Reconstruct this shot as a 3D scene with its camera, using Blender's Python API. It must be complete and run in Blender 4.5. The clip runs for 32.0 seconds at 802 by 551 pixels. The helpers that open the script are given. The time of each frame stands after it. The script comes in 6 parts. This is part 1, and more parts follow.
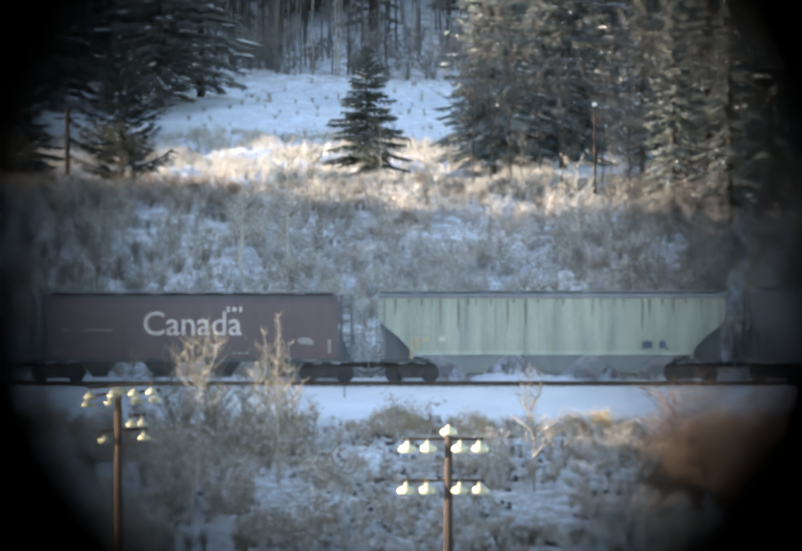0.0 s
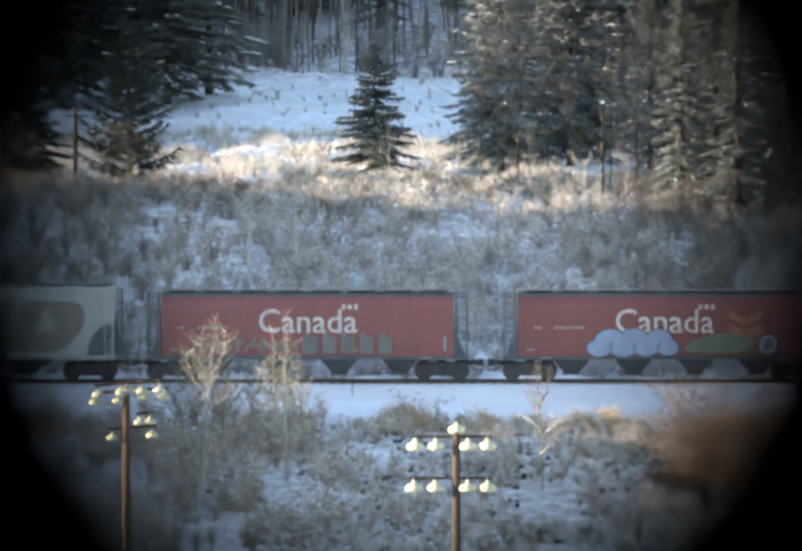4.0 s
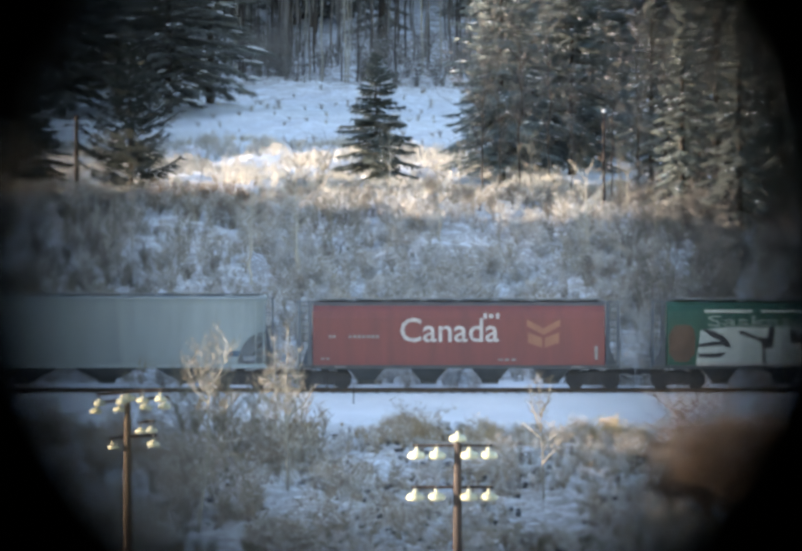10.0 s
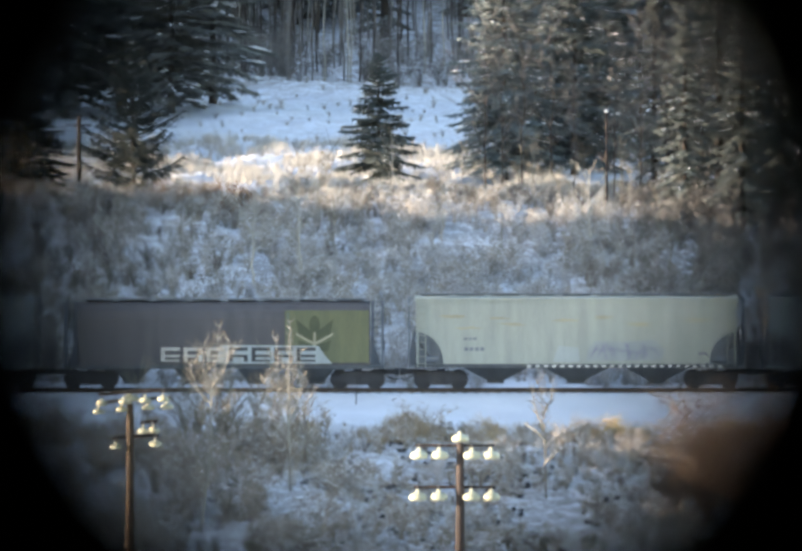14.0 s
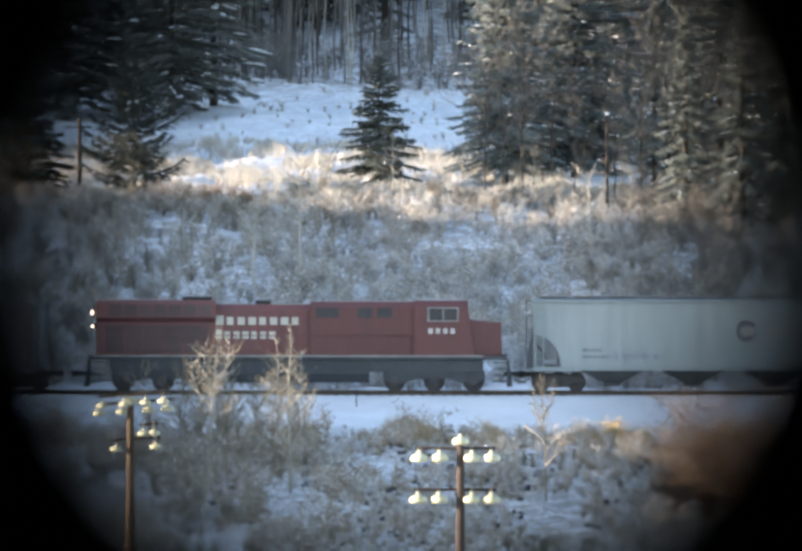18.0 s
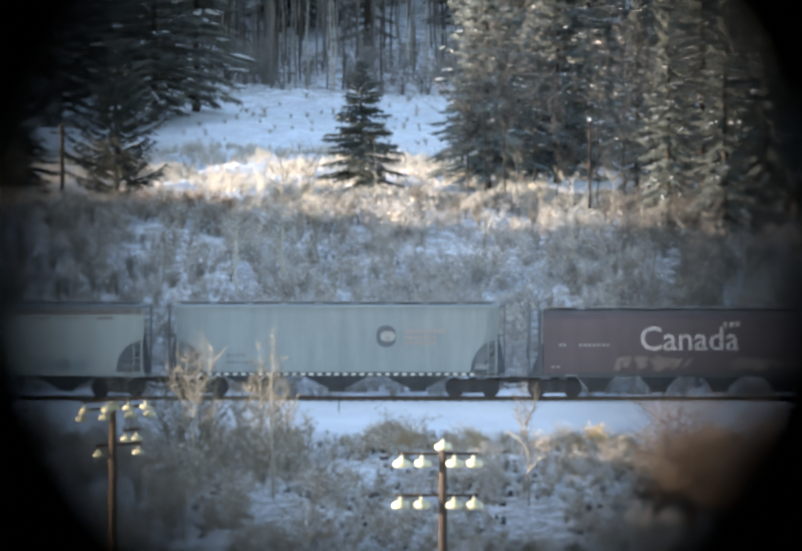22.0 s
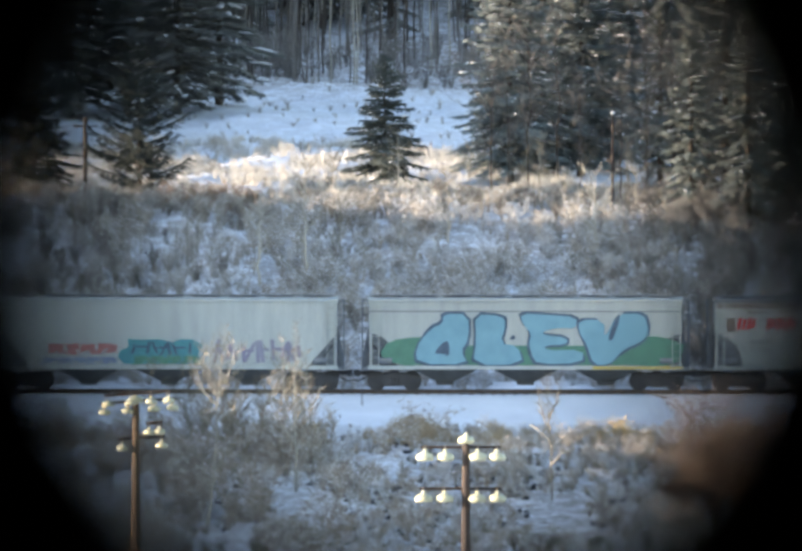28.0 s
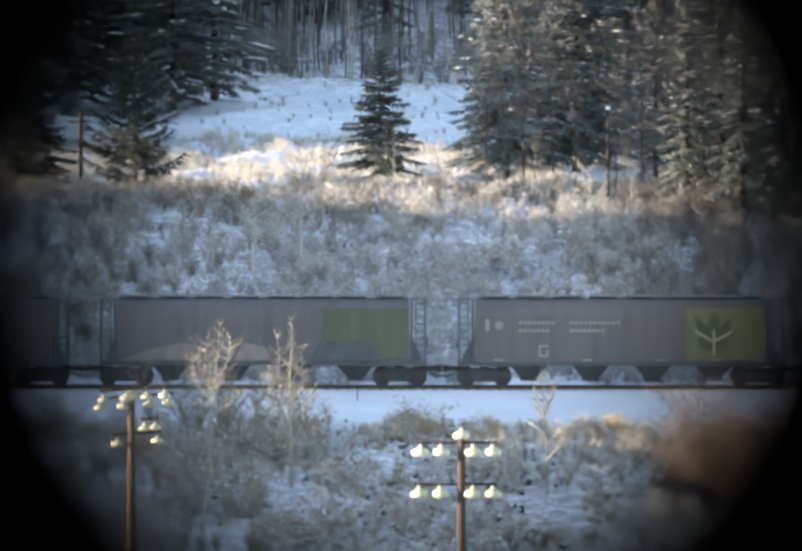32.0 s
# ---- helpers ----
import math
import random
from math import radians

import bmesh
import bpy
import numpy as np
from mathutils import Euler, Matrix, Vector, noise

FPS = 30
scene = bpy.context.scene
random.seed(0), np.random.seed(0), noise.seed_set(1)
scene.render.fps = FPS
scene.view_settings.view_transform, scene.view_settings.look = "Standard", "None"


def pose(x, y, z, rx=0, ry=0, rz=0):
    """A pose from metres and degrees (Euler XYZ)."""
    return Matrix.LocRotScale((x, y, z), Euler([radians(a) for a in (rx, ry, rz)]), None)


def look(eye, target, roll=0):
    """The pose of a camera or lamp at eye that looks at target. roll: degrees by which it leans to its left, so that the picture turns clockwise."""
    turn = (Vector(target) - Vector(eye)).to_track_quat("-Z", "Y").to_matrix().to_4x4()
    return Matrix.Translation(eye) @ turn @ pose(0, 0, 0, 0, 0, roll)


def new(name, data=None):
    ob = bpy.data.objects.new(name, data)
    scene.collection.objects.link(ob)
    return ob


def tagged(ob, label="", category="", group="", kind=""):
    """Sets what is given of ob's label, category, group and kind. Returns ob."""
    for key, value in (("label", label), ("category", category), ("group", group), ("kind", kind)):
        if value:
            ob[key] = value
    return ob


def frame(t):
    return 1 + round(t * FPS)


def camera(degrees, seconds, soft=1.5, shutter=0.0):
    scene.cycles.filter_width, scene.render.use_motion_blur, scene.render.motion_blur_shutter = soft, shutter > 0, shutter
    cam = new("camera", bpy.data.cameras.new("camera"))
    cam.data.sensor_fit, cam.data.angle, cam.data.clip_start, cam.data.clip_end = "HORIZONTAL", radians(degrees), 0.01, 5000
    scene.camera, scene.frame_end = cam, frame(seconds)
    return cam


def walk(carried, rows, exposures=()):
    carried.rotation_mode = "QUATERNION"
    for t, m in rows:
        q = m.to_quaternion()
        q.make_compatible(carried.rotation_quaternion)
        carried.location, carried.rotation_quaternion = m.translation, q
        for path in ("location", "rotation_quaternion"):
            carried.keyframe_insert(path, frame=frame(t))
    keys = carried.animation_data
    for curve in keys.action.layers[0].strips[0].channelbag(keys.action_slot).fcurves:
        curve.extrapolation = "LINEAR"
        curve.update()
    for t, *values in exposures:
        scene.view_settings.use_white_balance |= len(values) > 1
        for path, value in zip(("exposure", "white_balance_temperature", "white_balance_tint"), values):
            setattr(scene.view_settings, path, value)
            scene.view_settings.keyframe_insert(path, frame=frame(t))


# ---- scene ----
# The camera looks through a spotting scope across a valley; it stands still but for the shake of the tripod.
EYE = (0.0, 0.0, 25.0)
DOWN = 1.4066          # degrees below the level, at rest
cam = camera(2.9163, 32.0, soft=3.3)
# turn left, turn up, lean: degrees off the rest pose
ROWS = [
    (0, -0.0335, 0.0056, 0.00), (0.5, -0.0335, 0.0000, 0.00), (1, -0.0112, 0.0112, 0.00), (1.5, -0.0167, 0.0186, 0.00),
    (2, -0.0205, 0.0298, 0.00), (2.5, -0.0149, 0.0242, 0.00), (3, -0.0223, 0.0130, 0.00), (3.5, -0.0112, -0.0056, 0.00),
    (5.5, 0.0000, 0.0112, 0.00), (6, -0.0112, 0.0000, 0.00), (6.5, -0.0093, -0.0242, 0.00), (7, -0.0019, -0.0149, 0.00),
    (7.5, 0.0205, -0.0149, 0.00), (8, -0.0093, 0.0019, 0.00), (8.5, 0.0000, 0.0019, 0.00), (9, -0.0019, 0.0019, 0.00),
    (9.5, -0.0093, 0.0242, 0.00), (10, 0.0000, 0.0298, 0.00), (10.5, 0.0167, 0.0112, 0.00), (11, 0.0167, 0.0130, 0.00),
    (11.5, 0.0000, 0.0242, -0.17), (12, 0.0056, 0.0000, -0.14), (12.5, 0.0056, 0.0000, -0.10), (13, 0.0000, 0.0000, -0.03),
    (13.5, 0.0149, 0.0112, 0.00), (14, 0.0093, 0.0298, 0.00), (14.5, 0.0037, 0.0223, 0.00), (16.5, 0.0288, 0.0484, -0.06),
    (17, 0.0102, 0.0558, -0.06), (17.5, 0.0102, 0.0353, -0.06), (18, 0.0121, 0.0391, -0.06), (18.5, 0.0233, 0.0000, -0.06),
    (19, 0.0047, -0.0074, -0.06), (19.5, 0.0158, 0.0019, -0.06), (20, 0.0065, 0.0056, -0.06), (20.5, 0.0009, 0.0130, -0.06),
    (21, -0.0158, 0.0502, -0.06), (21.5, -0.0214, 0.0595, -0.06), (22, -0.0512, 0.0595, -0.06), (22.5, -0.0251, 0.0539, -0.06),
    (23, -0.0195, 0.0595, -0.06), (23.5, -0.0195, 0.0986, -0.06), (24, -0.0326, 0.0595, -0.06), (24.5, -0.0251, 0.0391, -0.06),
    (26.5, 0.0121, 0.0391, -0.06), (27, 0.0233, -0.0093, -0.06), (27.5, 0.0400, -0.0149, -0.06), (28, 0.0326, 0.0353, -0.06),
    (28.5, 0.0270, 0.0242, -0.06), (29, 0.0270, 0.0223, -0.06), (29.5, 0.0214, 0.0130, -0.06), (30, 0.0214, -0.0074, -0.06),
    (30.5, 0.0270, 0.0112, -0.06), (31, 0.0121, 0.0428, -0.06), (31.5, 0.0158, 0.0298, -0.06), (32, 0.0158, 0.0186, -0.06),
]
SIGHT = [(t, pose(*EYE, 90 - DOWN + up, lean, left)) for t, left, up, lean in ROWS]
# the exposure and white balance stay the same throughout
walk(cam, SIGHT, exposures=[(0.0, 2.75, 7300, 17), (32.0, 2.75, 7300, 17)])
# the open pupil of the eye behind the scope: far things are sharp, the scope's own barrel is a blur
cam.data.dof.use_dof = True
cam.data.dof.focus_distance = 800.0
cam.data.dof.aperture_fstop = 90.0

# ---- light: a low sun behind the camera's left shoulder, clear winter sky ----
SUN_ELEVATION = 7.5
world = bpy.data.worlds.new("winter_sky")
scene.world = world
world.use_nodes = True
wn = world.node_tree.nodes
sky = wn.new("ShaderNodeTexSky")
sky.sky_type = "NISHITA"
sky.sun_disc = False
sky.sun_elevation = radians(SUN_ELEVATION)
sky.sun_rotation = radians(259.6)
sky.air_density, sky.dust_density, sky.ozone_density = 1.0, 0.66, 1.7
wn["Background"].inputs["Strength"].default_value = 0.13
world.node_tree.links.new(sky.outputs["Color"], wn["Background"].inputs["Color"])
sun_data = bpy.data.lights.new("sun", "SUN")
sun_data.energy, sun_data.angle, sun_data.color = 3.0, radians(0.5), (1.0, 0.905, 0.765)
sun = new("sun", sun_data)
SUN_FROM = Vector((-0.98, -0.18, 0.0)).normalized() * math.cos(radians(SUN_ELEVATION)) + Vector((0, 0, math.sin(radians(SUN_ELEVATION))))
sun.matrix_world = look(SUN_FROM * 300 + Vector((0, 800, 0)), (0, 800, 0))


# ---- materials ----
def mat(name, c1, c2=None, rough=0.8, metal=0.0, scale=1.5, fine=18.0, stretch=(1, 1, 1), bump=0.15, snow=0.0, vary=0.25, spec=0.4, glow=None):
    """A weathered surface: two noises mix two colours, objects and islands differ a little, snow may lie on what faces up."""
    m = bpy.data.materials.new(name)
    m.use_nodes = True
    nt = m.node_tree
    n, l = nt.nodes, nt.links
    b = n["Principled BSDF"]
    c2 = c2 or tuple(v * 0.6 for v in c1)
    tc = n.new("ShaderNodeTexCoord")
    mp = n.new("ShaderNodeMapping")
    mp.inputs["Scale"].default_value = stretch
    l.new(tc.outputs["Object"], mp.inputs["Vector"])
    big, small = n.new("ShaderNodeTexNoise"), n.new("ShaderNodeTexNoise")
    for node, s in ((big, scale), (small, fine)):
        node.inputs["Scale"].default_value = s
        node.inputs["Detail"].default_value = 4
        l.new(mp.outputs["Vector"], node.inputs["Vector"])
    add = n.new("ShaderNodeMath")
    add.operation = "ADD"
    half = n.new("ShaderNodeMath")
    half.operation, half.inputs[1].default_value = "MULTIPLY", 0.5
    l.new(small.outputs["Fac"], half.inputs[0])
    l.new(big.outputs["Fac"], add.inputs[0])
    l.new(half.outputs[0], add.inputs[1])
    ramp = n.new("ShaderNodeMapRange")
    ramp.inputs["From Min"].default_value, ramp.inputs["From Max"].default_value = 0.55, 0.98
    l.new(add.outputs[0], ramp.inputs["Value"])
    mix = n.new("ShaderNodeMix")
    mix.data_type = "RGBA"
    mix.inputs["A"].default_value, mix.inputs["B"].default_value = (*c1, 1), (*c2, 1)
    l.new(ramp.outputs["Result"], mix.inputs["Factor"])
    colour = mix.outputs["Result"]
    if vary:
        geo, info = n.new("ShaderNodeNewGeometry"), n.new("ShaderNodeObjectInfo")
        both = n.new("ShaderNodeMath")
        both.operation = "ADD"
        l.new(geo.outputs["Random Per Island"], both.inputs[0])
        l.new(info.outputs["Random"], both.inputs[1])
        rng = n.new("ShaderNodeMapRange")
        rng.inputs["From Max"].default_value = 2.0
        rng.inputs["To Min"].default_value, rng.inputs["To Max"].default_value = 1 - vary, 1 + vary
        l.new(both.outputs[0], rng.inputs["Value"])
        hsv = n.new("ShaderNodeHueSaturation")
        l.new(rng.outputs["Result"], hsv.inputs["Value"])
        l.new(colour, hsv.inputs["Color"])
        colour = hsv.outputs["Color"]
    if snow:
        geo2, sep = n.new("ShaderNodeNewGeometry"), n.new("ShaderNodeSeparateXYZ")
        l.new(geo2.outputs["Normal"], sep.inputs[0])
        lay = n.new("ShaderNodeMath")
        lay.operation = "ADD"
        l.new(sep.outputs["Z"], lay.inputs[0])
        l.new(big.outputs["Fac"], lay.inputs[1])
        edge = n.new("ShaderNodeMapRange")
        edge.inputs["From Min"].default_value, edge.inputs["From Max"].default_value = 1.55 - snow, 1.75 - snow
        l.new(lay.outputs[0], edge.inputs["Value"])
        white = n.new("ShaderNodeMix")
        white.data_type = "RGBA"
        white.inputs["B"].default_value = (0.78, 0.80, 0.83, 1)
        l.new(edge.outputs["Result"], white.inputs["Factor"])
        l.new(colour, white.inputs["A"])
        colour = white.outputs["Result"]
    l.new(colour, b.inputs["Base Color"])
    b.inputs["Roughness"].default_value, b.inputs["Metallic"].default_value = rough, metal
    b.inputs["Specular IOR Level"].default_value = spec
    if bump:
        bp = n.new("ShaderNodeBump")
        bp.inputs["Strength"].default_value, bp.inputs["Distance"].default_value = bump, 0.05
        l.new(add.outputs[0], bp.inputs["Height"])
        l.new(bp.outputs["Normal"], b.inputs["Normal"])
    if glow:
        b.inputs["Emission Color"].default_value, b.inputs["Emission Strength"].default_value = (*glow[:3], 1), glow[3]
    return m


STREAK = (1.2, 1.2, 0.18)


def snow_ground():
    """Snow, and where brush grows a patchy litter of dead leaves and stems showing through it."""
    m = mat("snow_and_litter", (0.66, 0.695, 0.755), (0.56, 0.595, 0.655), rough=0.9, scale=0.35, fine=2.5, bump=0.5, vary=0)
    n, l = m.node_tree.nodes, m.node_tree.links
    b = n["Principled BSDF"]
    base = b.inputs["Base Color"].links[0].from_socket
    tc, sep = n.new("ShaderNodeTexCoord"), n.new("ShaderNodeSeparateXYZ")
    l.new(tc.outputs["Object"], sep.inputs[0])
    belt = n.new("ShaderNodeValToRGB")      # how brushy each belt across the valley is
    belt.color_ramp.elements[0].position, belt.color_ramp.elements[0].color = 0.0, (0.82, 0.82, 0.82, 1)
    belt.color_ramp.elements[1].position, belt.color_ramp.elements[1].color = 1.0, (1, 1, 1, 1)
    for y, k in ((783, 0.8), (792, 0.0), (808, 0.0), (812, 0.85), (850, 0.8), (858, 0.45), (880, 0.3), (960, 0.32), (976, 0.55), (988, 1.0)):
        e = belt.color_ramp.elements.new((y - 700) / 320)
        e.color = (k, k, k, 1)
    rng = n.new("ShaderNodeMapRange")
    rng.inputs["From Min"].default_value, rng.inputs["From Max"].default_value = 700, 1020
    l.new(sep.outputs["Y"], rng.inputs["Value"])
    l.new(rng.outputs["Result"], belt.inputs["Fac"])
    patch, speck = n.new("ShaderNodeTexNoise"), n.new("ShaderNodeTexNoise")
    for node, s in ((patch, 1.1), (speck, 5.0)):
        node.inputs["Scale"].default_value, node.inputs["Detail"].default_value = s, 5
        l.new(tc.outputs["Object"], node.inputs["Vector"])
    add, mul = n.new("ShaderNodeMath"), n.new("ShaderNodeMath")
    add.operation, mul.operation = "ADD", "MULTIPLY"
    l.new(patch.outputs["Fac"], add.inputs[0])
    l.new(speck.outputs["Fac"], add.inputs[1])
    edge = n.new("ShaderNodeMapRange")
    edge.inputs["From Min"].default_value, edge.inputs["From Max"].default_value = 0.84, 1.04
    l.new(add.outputs[0], edge.inputs["Value"])
    l.new(edge.outputs["Result"], mul.inputs[0])
    l.new(belt.outputs["Color"], mul.inputs[1])
    mix = n.new("ShaderNodeMix")
    mix.data_type = "RGBA"
    mix.inputs["B"].default_value = (0.27, 0.25, 0.235, 1)
    l.new(mul.outputs[0], mix.inputs["Factor"])
    l.new(base, mix.inputs["A"])
    l.new(mix.outputs["Result"], b.inputs["Base Color"])
    return m


M_GROUND = snow_ground()
M_SNOWCLUMP = mat("snow_clump", (0.80, 0.82, 0.85), (0.72, 0.75, 0.8), rough=0.9, vary=0.08, bump=0)
M_BRUSH = mat("bare_twigs", (0.33, 0.305, 0.275), (0.22, 0.202, 0.18), bump=0, snow=0.48, vary=0.5)
M_SLOPE_BRUSH = mat("grey_brown_slope_twigs", (0.37, 0.32, 0.265), (0.25, 0.215, 0.18), bump=0, snow=0.48, vary=0.5)
M_BRUSH_DRY = mat("dry_brown_twigs", (0.18, 0.162, 0.14), (0.12, 0.105, 0.092), bump=0, snow=0.26, vary=0.45)
M_UNDERGROWTH = mat("dark_undergrowth_twigs", (0.17, 0.16, 0.15), (0.11, 0.10, 0.095), bump=0, snow=0.15, vary=0.4)
M_RED_TWIG = mat("reddish_willow_twigs", (0.215, 0.15, 0.11), (0.13, 0.095, 0.072), bump=0, vary=0.4)
M_FROSTBRUSH = mat("frosted_pale_twigs", (0.46, 0.455, 0.45), (0.31, 0.30, 0.295), bump=0, snow=0.5, vary=0.4)
M_GRASS = mat("dead_grass", (0.40, 0.32, 0.22), (0.27, 0.20, 0.13), bump=0, vary=0.35)
M_ASPEN = mat("pale_aspen_bark", (0.35, 0.33, 0.29), (0.235, 0.22, 0.19), bump=0.1, scale=3, vary=0.25, snow=0.36)
# brighter bark for the big bank saplings: sunlight put into the colour
M_LITBARK = mat("sunlit_cream_sapling_bark", (0.47, 0.445, 0.395), (0.33, 0.31, 0.27), bump=0.1, scale=3, vary=0.2, snow=0.3)
M_GOLDLEAF = mat("golden_dead_leaves", (0.52, 0.42, 0.24), (0.36, 0.25, 0.13), bump=0, vary=0.45)
M_DEADLEAF = mat("dark_frosted_leaves", (0.075, 0.075, 0.085), (0.05, 0.05, 0.055), bump=0, vary=0.5)
M_OLIVE_TWIG = mat("dark_olive_twigs", (0.19, 0.175, 0.135), (0.12, 0.11, 0.085), bump=0, vary=0.4)
M_TWIG = mat("tan_aspen_twigs", (0.205, 0.18, 0.138), (0.14, 0.125, 0.10), bump=0, vary=0.3)
M_BARK = mat("dark_spruce_bark", (0.062, 0.049, 0.040), (0.04, 0.033, 0.03), scale=4)
M_NEEDLE = mat("spruce_needles", (0.066, 0.078, 0.070), (0.045, 0.054, 0.051), bump=0, vary=0.5, snow=0.02)
# paler and bluer than the near needles: distance haze put into the colour
M_NEEDLE_HAZED = mat("haze_lightened_far_needles", (0.145, 0.15, 0.138), (0.105, 0.11, 0.104), bump=0, vary=0.5, snow=0.02)
# lightened as well: the veil of haze over these spruces is in the colour
M_NEEDLE_PALE = mat("greyish_spruce_needles", (0.165, 0.20, 0.20), (0.125, 0.15, 0.15), bump=0, vary=0.4, snow=0.06)
M_STAIN = mat("pale_rust_stain", (0.36, 0.32, 0.22), (0.30, 0.28, 0.21), rough=0.8, vary=0.2)
M_FROST = mat("frosted_pale_grass", (0.51, 0.495, 0.455), (0.36, 0.34, 0.305), bump=0, vary=0.35)
# conifer green raised towards blue-grey, with haze put into it
M_LARCH = mat("drab_olive_conifer_needles", (0.142, 0.165, 0.158), (0.105, 0.122, 0.117), bump=0, vary=0.4, snow=0.04)
M_POLEWOOD = mat("weathered_red_brown_wood", (0.048, 0.034, 0.030), (0.034, 0.026, 0.024), stretch=(6, 6, 0.5), scale=3, fine=14, bump=0.3)
M_PALEWOOD = mat("weathered_tan_wood", (0.088, 0.062, 0.042), (0.058, 0.043, 0.032), stretch=(6, 6, 0.5), scale=3, fine=14, bump=0.3)
M_PORCELAIN = mat("greenish_white_glass", (0.52, 0.51, 0.37), (0.42, 0.42, 0.30), rough=0.22, spec=0.5, bump=0, vary=0.08)
M_WIRE = mat("dull_wire", (0.12, 0.12, 0.12), rough=0.5, metal=0.6, bump=0)
M_RAIL = mat("rail_steel", (0.10, 0.075, 0.06), (0.06, 0.045, 0.04), rough=0.55, metal=0.5)
M_TIE = mat("creosoted_tie", (0.07, 0.055, 0.045), snow=0.35, stretch=(8, 1, 1))
M_IRON = mat("sooty_black_iron", (0.06, 0.058, 0.062), (0.04, 0.039, 0.043), rough=0.7, metal=0.2)
M_ENDSTEEL = mat("dusty_grey_steel", (0.175, 0.19, 0.21), (0.115, 0.125, 0.14), rough=0.7, stretch=STREAK)
# dark brown and red paint greyed: distance haze is put into both colours
M_DARKRED = mat("hazed_faded_dark_brown_paint", (0.104, 0.078, 0.085), (0.082, 0.065, 0.072), rough=0.55, stretch=STREAK)
M_RED = mat("hazed_faded_red_paint", (0.195, 0.064, 0.060), (0.150, 0.058, 0.057), rough=0.55, stretch=STREAK)
M_SAGE = mat("sage_grey_paint", (0.307, 0.349, 0.316), (0.205, 0.242, 0.228), rough=0.6, stretch=STREAK)
M_SAGEDARK = mat("grey_brown_drip_stain", (0.235, 0.25, 0.225), (0.18, 0.18, 0.16), rough=0.8, vary=0.25)
M_GREY = mat("pale_blue_grey_paint", (0.237, 0.277, 0.292), (0.192, 0.225, 0.24), rough=0.6, stretch=STREAK)
M_CREAM = mat("cream_grey_paint", (0.35, 0.36, 0.315), (0.27, 0.283, 0.25), rough=0.6, stretch=STREAK)
M_LIGHT = mat("light_grey_paint", (0.367, 0.395, 0.386), (0.293, 0.316, 0.316), rough=0.6, stretch=STREAK)
# earth brown lifted a little, with haze put into the paint
M_BROWNBLACK = mat("dark_earth_brown_paint", (0.107, 0.097, 0.10), (0.082, 0.076, 0.08), rough=0.6, stretch=STREAK)
M_GREEN = mat("dark_green_paint", (0.03, 0.10, 0.075), (0.025, 0.07, 0.055), rough=0.5, stretch=STREAK)
M_ROOFFROST = mat("thin_grey_roof_frost", (0.36, 0.37, 0.385), (0.22, 0.225, 0.235), rough=0.9, vary=0.2, bump=0)
# end-cage steel lightened towards blue to carry the haze
M_CAGE = mat("dark_blue_grey_steel", (0.125, 0.14, 0.162), (0.09, 0.10, 0.118), rough=0.7, stretch=STREAK)
M_DUSTY = mat("dusty_grey_green_spray_paint", (0.15, 0.145, 0.14), (0.115, 0.11, 0.105), rough=0.7, vary=0.15)
M_DUSTGREEN = mat("dusty_green_spray_paint", (0.135, 0.165, 0.125), (0.10, 0.125, 0.095), rough=0.7, vary=0.15)
M_DARKOLIVE = mat("dark_olive_emblem_paint", (0.082, 0.092, 0.05), (0.06, 0.068, 0.04), rough=0.6, vary=0.1)
M_SCRIPT = mat("worn_pale_green_lettering", (0.31, 0.37, 0.34), (0.17, 0.23, 0.20), rough=0.6, scale=2.5, vary=0)
M_SILVER = mat("silver_spray_paint", (0.46, 0.50, 0.49), (0.35, 0.39, 0.385), rough=0.4, stretch=STREAK)
M_OLIVE = mat("yellow_green_panel_paint", (0.172, 0.17, 0.09), (0.12, 0.128, 0.075), rough=0.6, stretch=STREAK)
M_LOCO = mat("locomotive_red_paint", (0.146, 0.054, 0.054), (0.115, 0.050, 0.052), rough=0.5, stretch=STREAK)
M_LOCO_DARK = mat("locomotive_grille", (0.085, 0.05, 0.053), (0.065, 0.044, 0.048), rough=0.6)
M_LOCOUNDER = mat("blue_black_underframe", (0.052, 0.058, 0.066), (0.038, 0.043, 0.05), rough=0.8)
M_UNDER = mat("dusty_underframe", (0.085, 0.093, 0.10), (0.06, 0.064, 0.07), rough=0.8)
M_WHITE = mat("white_lettering", (0.72, 0.70, 0.66), (0.55, 0.53, 0.5), rough=0.6, vary=0)
M_CREAMWHITE = mat("cream_lettering", (0.50, 0.47, 0.42), (0.40, 0.37, 0.34), rough=0.6, vary=0)
# patchy white, dimmed: the haze before the lettering is put into its colour
M_HAZEDWHITE = mat("hazed_worn_white_lettering", (0.50, 0.47, 0.46), (0.33, 0.30, 0.30), rough=0.6, scale=2.5, vary=0)
M_FADERED = mat("faded_red_marks", (0.30, 0.25, 0.25), (0.27, 0.235, 0.235), rough=0.6, vary=0.1)
M_TAUPEDARK = mat("dark_taupe_spray_paint", (0.19, 0.17, 0.155), (0.15, 0.135, 0.125), rough=0.5, vary=0.12)
M_DIMWHITE = mat("faded_lettering", (0.26, 0.25, 0.245), (0.17, 0.165, 0.165), rough=0.7, vary=0)
M_BLACK = mat("black_spray_paint", (0.03, 0.03, 0.035), (0.05, 0.05, 0.055), rough=0.5, vary=0)
M_TAUPE = mat("taupe_spray_paint", (0.235, 0.215, 0.19), (0.175, 0.16, 0.145), rough=0.5, vary=0.12)
